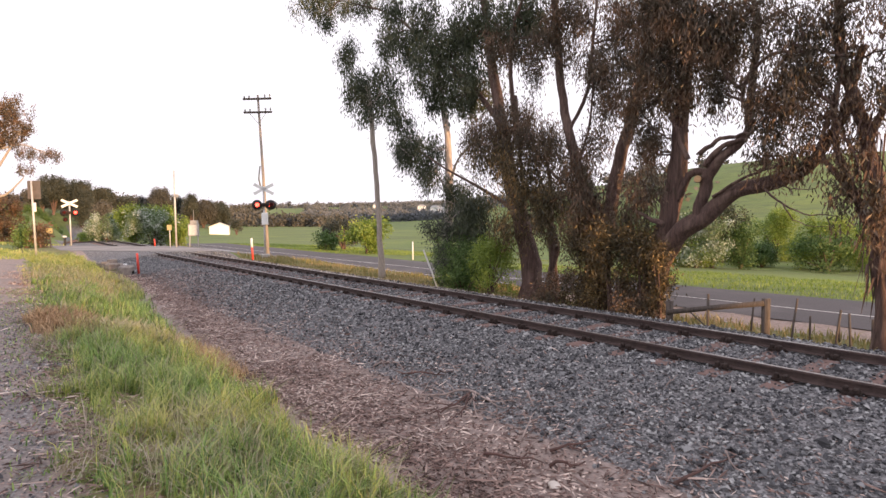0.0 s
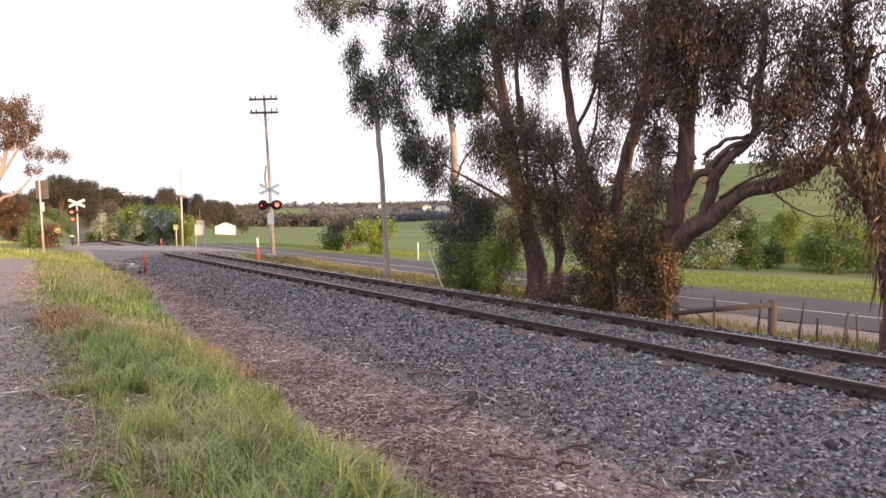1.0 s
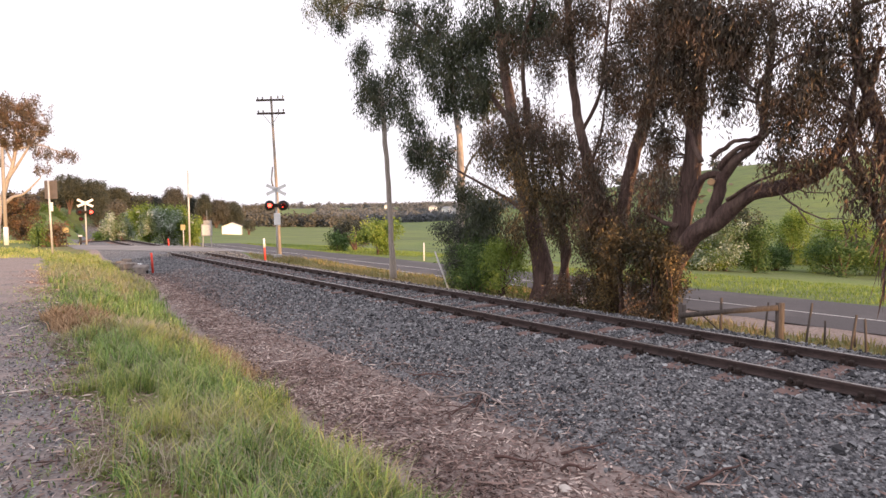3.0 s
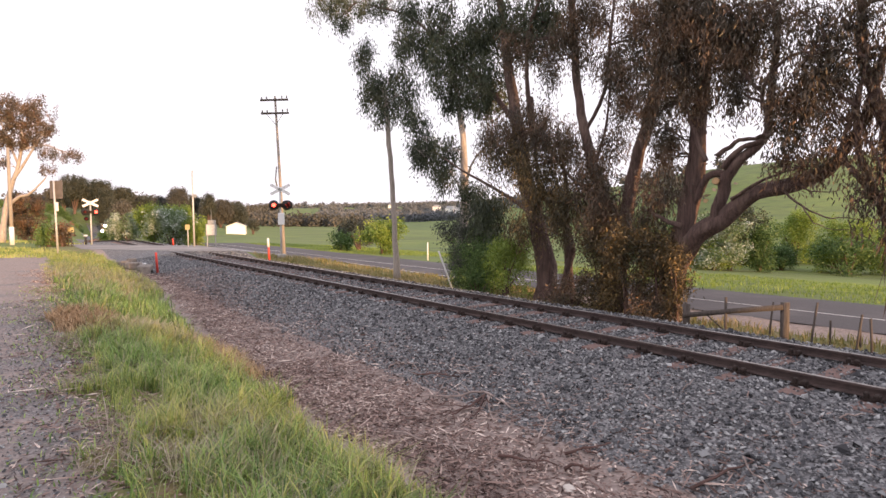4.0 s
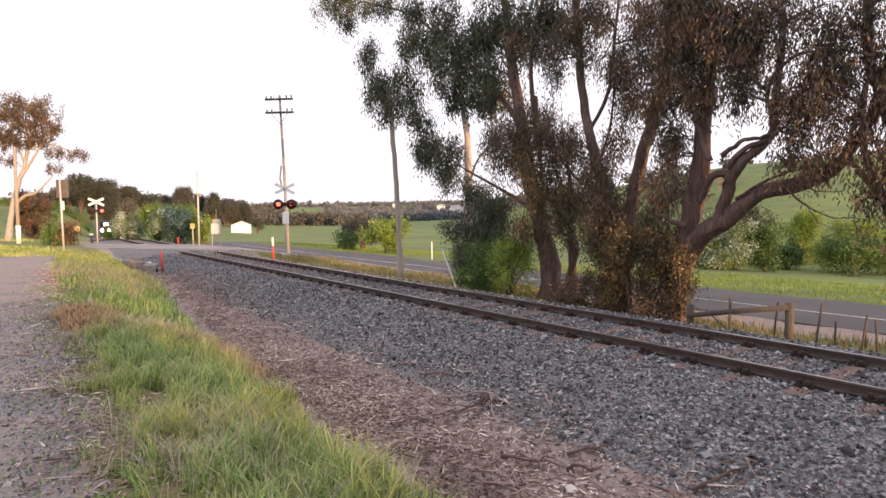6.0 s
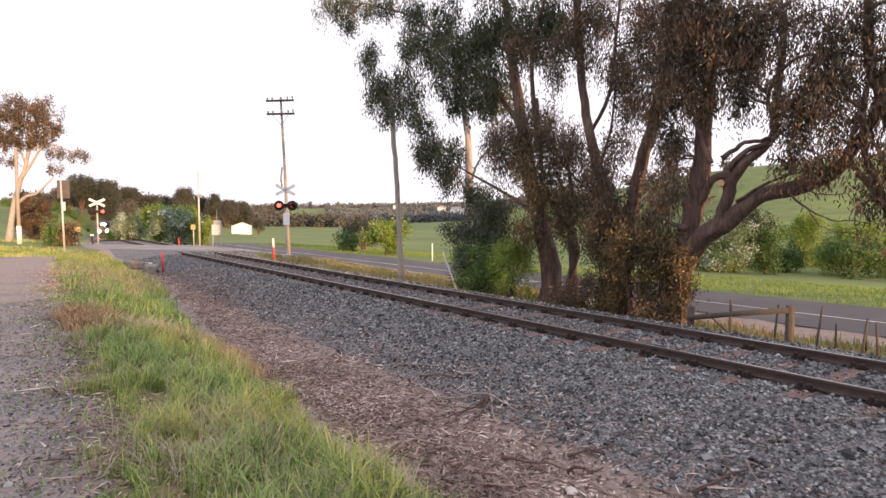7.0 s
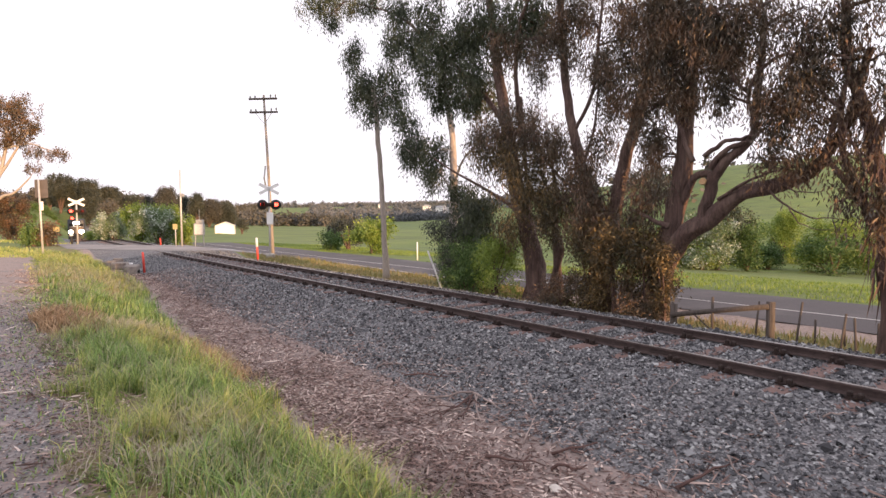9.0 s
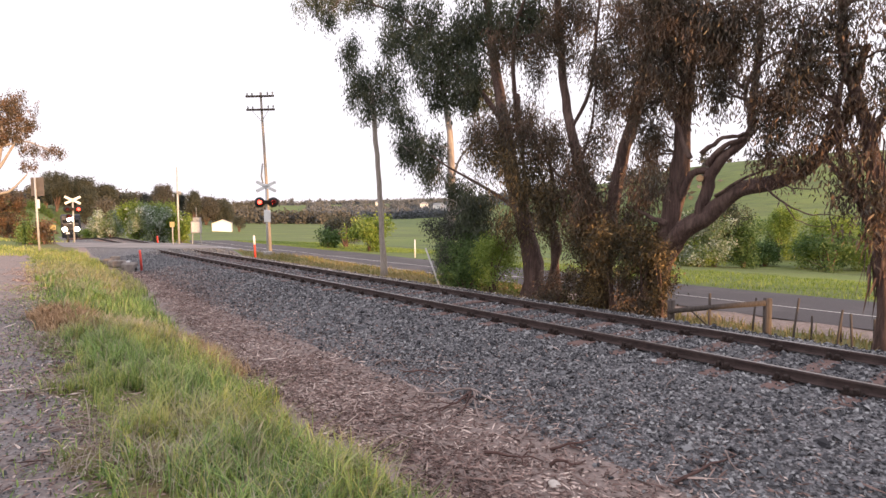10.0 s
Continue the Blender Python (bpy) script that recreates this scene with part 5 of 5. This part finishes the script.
        rf = Shape().box((0, 0, 0), (math.hypot(w, r) + 0.3, 2 * l + 0.4, 0.06), Matrix.Translation((k * (w / 2 + 0.08), 0, h + r / 2 + 0.03)) @ Matrix.Rotation(k * a, 4, "Y"))
        part("roof", rf, PALE_STEEL, shed, "pale sheet roof")
    # distant houses
    for az, d, w in ((-2.0, 640, 9), (-0.6, 600, 12), (-6.4, 760, 8), (0.0, 520, 8)):
        x, y = spot(az, d)
        hs = empty("farmhouse", pose(x, y, ground_at(x, y)), "pale farmhouse on the distant wooded slope", "house", "distant houses")
        part("wall", Shape().box((0, 0, 4), (w, 6, 8)), WHITE, hs)
        part("roof", Shape().add([(-w / 2 - 0.5, -3.5, 8), (w / 2 + 0.5, -3.5, 8), (w / 2 + 0.5, 3.5, 8), (-w / 2 - 0.5, 3.5, 8), (-w / 2 + 2, 0, 10), (w / 2 - 2, 0, 10)], [(0, 1, 5, 4), (2, 3, 4, 5), (1, 2, 5), (3, 0, 4)]), GREY, hs)


make_posts()


def make_fence():
    def post_at(s, n, h, r, mat=TIMBER, lean=0.0):
        x, y = xy(s, n)
        z = ground_at(x, y)
        p = empty("fence_post", pose(x, y, z), "weathered timber fence post" if r > 0.04 else "thin weathered fence stake", "fence post", "trackside fence posts")
        tip = Vector((*xy(s + lean, n), z + h)) - Vector((x, y, z))
        part("post", Shape().tube([(0, 0, -0.2), tip * 0.5, tip], [r, r * 0.97, r * 0.94], 10 if r > 0.04 else 6, 0.12), mat, p, "", False)
        return Vector((x, y, z)) + tip

    a = post_at(6.65, 11.0, 0.68, 0.075)
    b = post_at(4.76, 11.0, 0.92, 0.075)
    rail = empty("fence_rail", pose(*a), "weathered timber rail sloping between two posts", "fence rail")
    d = (b - a) - Vector((0, 0, 0.08))
    part("beam", Shape().tube([Vector((0, 0, -0.22)) - DN * 0.08, d * 0.5 - DN * 0.08 + Vector((0, 0, -0.1)), d - DN * 0.08], [0.05, 0.052, 0.05], 8, 0.15), TIMBER, rail, "", False)
    brace = part("brace", Shape().tube([Vector((0, 0, -0.12)) + d * 0.18, d * 0.5 + Vector((0, 0, -0.62))], 0.014, 6), TIMBER, rail)
    post_at(5.78, 10.9, 0.92, 0.026)
    for s, n, h, lean in ((5.4, 11.8, 0.8, -0.08), (4.4, 11.1, 0.98, -0.12), (3.75, 11.2, 0.85, -0.1), (4.55, 12.4, 0.5, 0), (4.05, 12.4, 0.5, 0.02), (3.6, 12.6, 0.5, 0), (3.45, 11.1, 0.8, 0.05)):
        post_at(s, n, h, 0.02, TIMBER, lean)


make_fence()


def make_debris():
    rnd = random.Random(12)

    def branch(label, s, q, length, turn, r, forks):
        r *= 0.85
        x, y = xy(s, q)
        z = ground_at(x, y)
        ob = empty("fallen_branch", pose(x, y, z + 0.02 + r), label, "branch", "fallen branches")
        a = HEAD + radians(turn)

        def run(p, a, ln, r, level):
            pts = [p]
            for k in range(5):
                a += rnd.uniform(-0.16, 0.16)
                q2 = pts[-1] + Vector((math.cos(a), math.sin(a), 0)) * ln / 5
                q2.z = ground_at(x + q2.x, y + q2.y) - z + rnd.uniform(-0.005, 0.045)
                pts.append(q2)
            piece = Shape().tube(pts, [r * (1 - 0.14 * k) for k in range(6)], 6, 0.2)
            part("stick" if level else "twig", piece, REDSTICK if "reddish" in label or "dark" in label else TWIG, ob, "", False)
            if level:
                for k in range(forks):
                    run(pts[rnd.randint(1, 4)], a + rnd.choice((-1, 1)) * rnd.uniform(0.4, 1.0), ln * rnd.uniform(0.3, 0.55), r * 0.6, level - 1)
        run(Vector((0, 0, 0)), a, length, r, 1)

    for label, s, q, ln, turn, r, forks in (
        ("pale bare branch fanning from a heap in the drain", 5.55, 4.69, 0.78, 145, 0.020, 2),
        ("pale bare branch fanning from a heap in the drain", 5.55, 4.69, 0.81, 263, 0.018, 2),
        ("dark forked branch in the heap in the drain", 5.49, 4.64, 0.87, 211, 0.020, 3),
        ("dark forked branch in the heap in the drain", 5.47, 4.60, 0.67, 225, 0.022, 3),
        ("bare forked branch in the drain", 5.46, 4.66, 0.87, 237, 0.016, 2),
        ("pale straight stick in the drain", 5.24, 4.34, 0.48, 146, 0.018, 1),
        ("dry branch lying on the litter", 7.77, 4.03, 0.69, 286, 0.016, 2),
        ("dry branch lying on the litter", 7.52, 4.47, 0.30, 339, 0.018, 1),
        ("dry branch lying on the litter", 7.42, 4.75, 0.41, 267, 0.014, 1),
        ("reddish dry branch on the litter", 6.85, 4.53, 0.70, 298, 0.018, 2),
        ("pale stick on the litter", 6.57, 4.30, 0.38, 265, 0.013, 0),
        ("thin upright-lying stick on the litter", 5.91, 4.16, 0.59, 43, 0.012, 1),
        ("pale stick on the ballast", 4.93, 5.05, 0.45, 244, 0.018, 0),
        ("thin pale stick on the ballast edge", 4.14, 4.18, 0.71, 29, 0.012, 1),
        ("dry stick on the litter", 5.66, 3.58, 0.34, 295, 0.012, 1),
        ("long dry root lying in the drain", 5.38, 3.22, 0.98, 286, 0.013, 2),
        ("dry stick on the litter", 4.87, 3.54, 0.55, 257, 0.012, 1),
        ("long reddish stick on the litter", 4.14, 3.67, 0.59, 302, 0.020, 2),
        ("long reddish stick on the litter", 3.77, 4.18, 0.45, 326, 0.020, 1),
        ("long reddish stick on the litter", 3.54, 3.92, 0.33, 324, 0.022, 1),
        ("dry stick on the litter", 3.88, 4.30, 0.27, 320, 0.014, 1),
        ("dark reddish branch on the ballast", 2.60, 4.40, 0.68, 352, 0.020, 1),
        ("pale stick on the ballast", 2.53, 5.11, 0.52, 211, 0.013, 0),
        ("pale straight stick on the ballast", 2.20, 6.26, 0.40, 332, 0.012, 0),
        ("pale stick on the ballast", 2.60, 6.09, 0.37, 203, 0.011, 0),
        ("pale stick on the ballast", 3.69, 6.05, 0.25, 4, 0.010, 0),
        ("thin stick on the ballast", 2.81, 4.61, 0.29, 223, 0.010, 1),
        ("dry sticks by the culvert", 12.0, 4.3, 0.8, 60, 0.012, 3),
        ("dry stick beside the track", 17, 5.2, 0.9, 40, 0.015, 2)):
        branch(label, s, q, ln, turn, r, forks)
    # pale stones and culvert blocks
    for label, s, q, r in (("pale stone in the drain", 3.31, 3.72, 0.055), ("pale stone on the litter", 7.4, 3.6, 0.03)):
        x, y = xy(s, q)
        ob = empty("stone", pose(x, y, ground_at(x, y) + r * 0.4), label, "stone")
        sh = Shape()
        bm = bmesh.new()
        bmesh.ops.create_icosphere(bm, subdivisions=2, radius=r)
        for v in bm.verts:
            v.co *= 1 + 0.5 * noise.noise(v.co * 14)
            v.co.z *= 0.7
        sh.add([v.co.copy() for v in bm.verts], [[v.index for v in f.verts] for f in bm.faces])
        bm.free()
        part("rock", sh, STONE, ob)
    x, y = xy(26.94, 4.19)
    cul = empty("culvert", pose(x, y, ground_at(x, y), 0, 0, math.degrees(HEAD)), "low concrete culvert headwall in the drain", "culvert")
    for k in range(7):
        size = (rnd.uniform(0.3, 0.55), rnd.uniform(0.4, 0.8), rnd.uniform(0.2, 0.34))
        part("stone_block", Shape().box((0, 0, 0), size, Matrix.Translation((rnd.uniform(-0.3, 0.3), 0.75 * k - 1.6, 0.12 + 0.05 * (k % 3))) @ Matrix.Rotation(rnd.uniform(-0.5, 0.5), 4, "Z") @ Matrix.Rotation(rnd.uniform(-0.2, 0.2), 4, "X"), 0.04), CULVERT, cul)
    part("pipe", Shape().tube([(0.25, -0.75, 0.02), (0.25, 0.3, 0.02)], 0.13, 16, 0.05), BLACK, cul, "dark drain pipe", False)
    g = empty("marker_block", pose(*xy(29.5, 4.7), ground_at(*xy(29.5, 4.7))), "small white marker block beside the track", "marker")
    part("block", Shape().box((0, 0, 0.2), (0.32, 0.16, 0.14), None, 0.02), WHITE, g)
    for k in (-0.1, 0.1):
        part("foot", Shape().box((k, 0, 0.07), (0.06, 0.12, 0.18)), WHITE, g)


make_debris()


# ---- locomotive ----
LOCO = surface("loco_paint", (0.03, 0.035, 0.05), (0.06, 0.06, 0.075), 4, 0.45, 0, 0.03)
LOCO_NOSE = surface("loco_nose_paint", (0.10, 0.07, 0.05), (0.17, 0.12, 0.09), 4, 0.5, 0, 0.03)
CABGLASS = surface("cab_glass", (0.01, 0.012, 0.014), (0.02, 0.022, 0.025), 3, 0.08, 0, 0)


def make_loco():
    loco = empty("locomotive", pose(*xy(286, float(track_n(286))), float(track_z(286))), "diesel locomotive with three bright headlights approaching the crossing", "locomotive")
    part("underframe", Shape().box((0, -8.6, 1.2), (2.8, 17.2, 0.35), None, 0.05), BLACK, loco)
    part("hood", Shape().box((0, -10.6, 2.55), (2.3, 12.6, 2.4), None, 0.18), LOCO, loco)
    cab = part("cab", Shape().box((0, -2.9, 2.75), (2.85, 2.6, 2.75), None, 0.2), LOCO, loco)
    part("nose", Shape().box((0, -0.95, 2.05), (2.3, 1.5, 1.4), None, 0.2), LOCO_NOSE, loco, "dull brown nose")
    for dx in (-0.66, 0.66):
        part("windscreen", Shape().box((dx, -1.585, 3.0), (1.0, 0.03, 0.5), None, 0.01), CABGLASS, cab, "dark windscreen")
    part("headlight_box", Shape().box((0, -1.62, 3.36), (1.2, 0.25, 0.6), None, 0.06), BLACK, cab)
    part("headlight", Shape().tube([(-0.24, -1.48, 3.36), (-0.24, -1.44, 3.36)], [0.27, 0.24], 16), HEADLAMP, cab, "bright headlight", False)
    part("headlight", Shape().tube([(0.24, -1.48, 3.36), (0.24, -1.44, 3.36)], [0.27, 0.24], 16), HEADLAMP, cab, "bright headlight", False)
    for dx in (-0.86, 0.86):
        part("ditch_light_box", Shape().box((dx, -0.1, 1.72), (0.8, 0.22, 0.8), None, 0.05), BLACK, loco)
        part("ditch_light", Shape().tube([(dx, 0.02, 1.72), (dx, 0.06, 1.72)], [0.36, 0.32], 20), HEADLAMP, loco, "bright ditch light", False)
    part("pilot", Shape().box((0, -0.08, 0.65), (2.6, 0.3, 0.75), None, 0.08), BLACK, loco)
    part("coupler", Shape().box((0, 0.28, 0.9), (0.3, 0.6, 0.3), None, 0.06), BLACK, loco)
    for yb in (-3.4, -13.6):
        bogie = part("bogie", Shape().box((0, yb, 0.62), (2.3, 3.9, 0.4), None, 0.06), BLACK, loco)
        for dy in (-1.45, 0, 1.45):
            for dx in (-0.75, 0.75):
                part("wheel", Shape().tube([(dx - 0.07, yb + dy, 0.5), (dx + 0.07, yb + dy, 0.5)], 0.5, 20), RUST, bogie, "", False)
    part("fuel_tank", Shape().box((0, -8.5, 0.75), (2.4, 4.2, 0.75), None, 0.12), BLACK, loco)
    part("exhaust", Shape().box((0, -9.5, 3.85), (0.7, 1.0, 0.3), None, 0.05), BLACK, loco)
    return loco


loco = make_loco()


# ---- movement ----
def loco_rows():
    rows = []
    for i in range(21):
        t = i * 0.5
        s = 115.4 + 17.1 * (10 - t)
        slope = -track_turn(s)
        x, y = xy(s, float(track_n(s)))
        rows.append((t, Matrix.Translation((x, y, float(track_z(s)))) @ Matrix.Rotation(HEAD + math.pi + slope, 4, "Z") @ Matrix.Rotation(-math.atan(0.024), 4, "X")))
    return rows


def flash_rows(place, lit_first):
    """Added shutter imitates flashing: face-on while the lamp is dark, edge-on while it is lit; the pair takes turns
    each 0.7 s.
    """
    rows, lit = [], lit_first
    times = [0.37 + 0.71 * k for k in range(14) if 0.37 + 0.71 * k < 9.9]

    def at(open_share):
        return Matrix.Translation(place) @ Matrix.Rotation(radians(88 * open_share), 4, "Z")

    rows.append((0, at(1 if lit else 0)))
    for t in times:
        rows.append((t - 0.034, at(1 if lit else 0)))
        lit = not lit
        rows.append((t + 0.034, at(1 if lit else 0)))
    rows.append((10, at(1 if lit else 0)))
    return rows


def motions():
    walk(loco, loco_rows())
    for side, group in enumerate(SIGNALS):
        for shutter, place, k in group:
            walk(shutter, flash_rows(place, (k % 2 == 0) != (side == 1)))


motions()
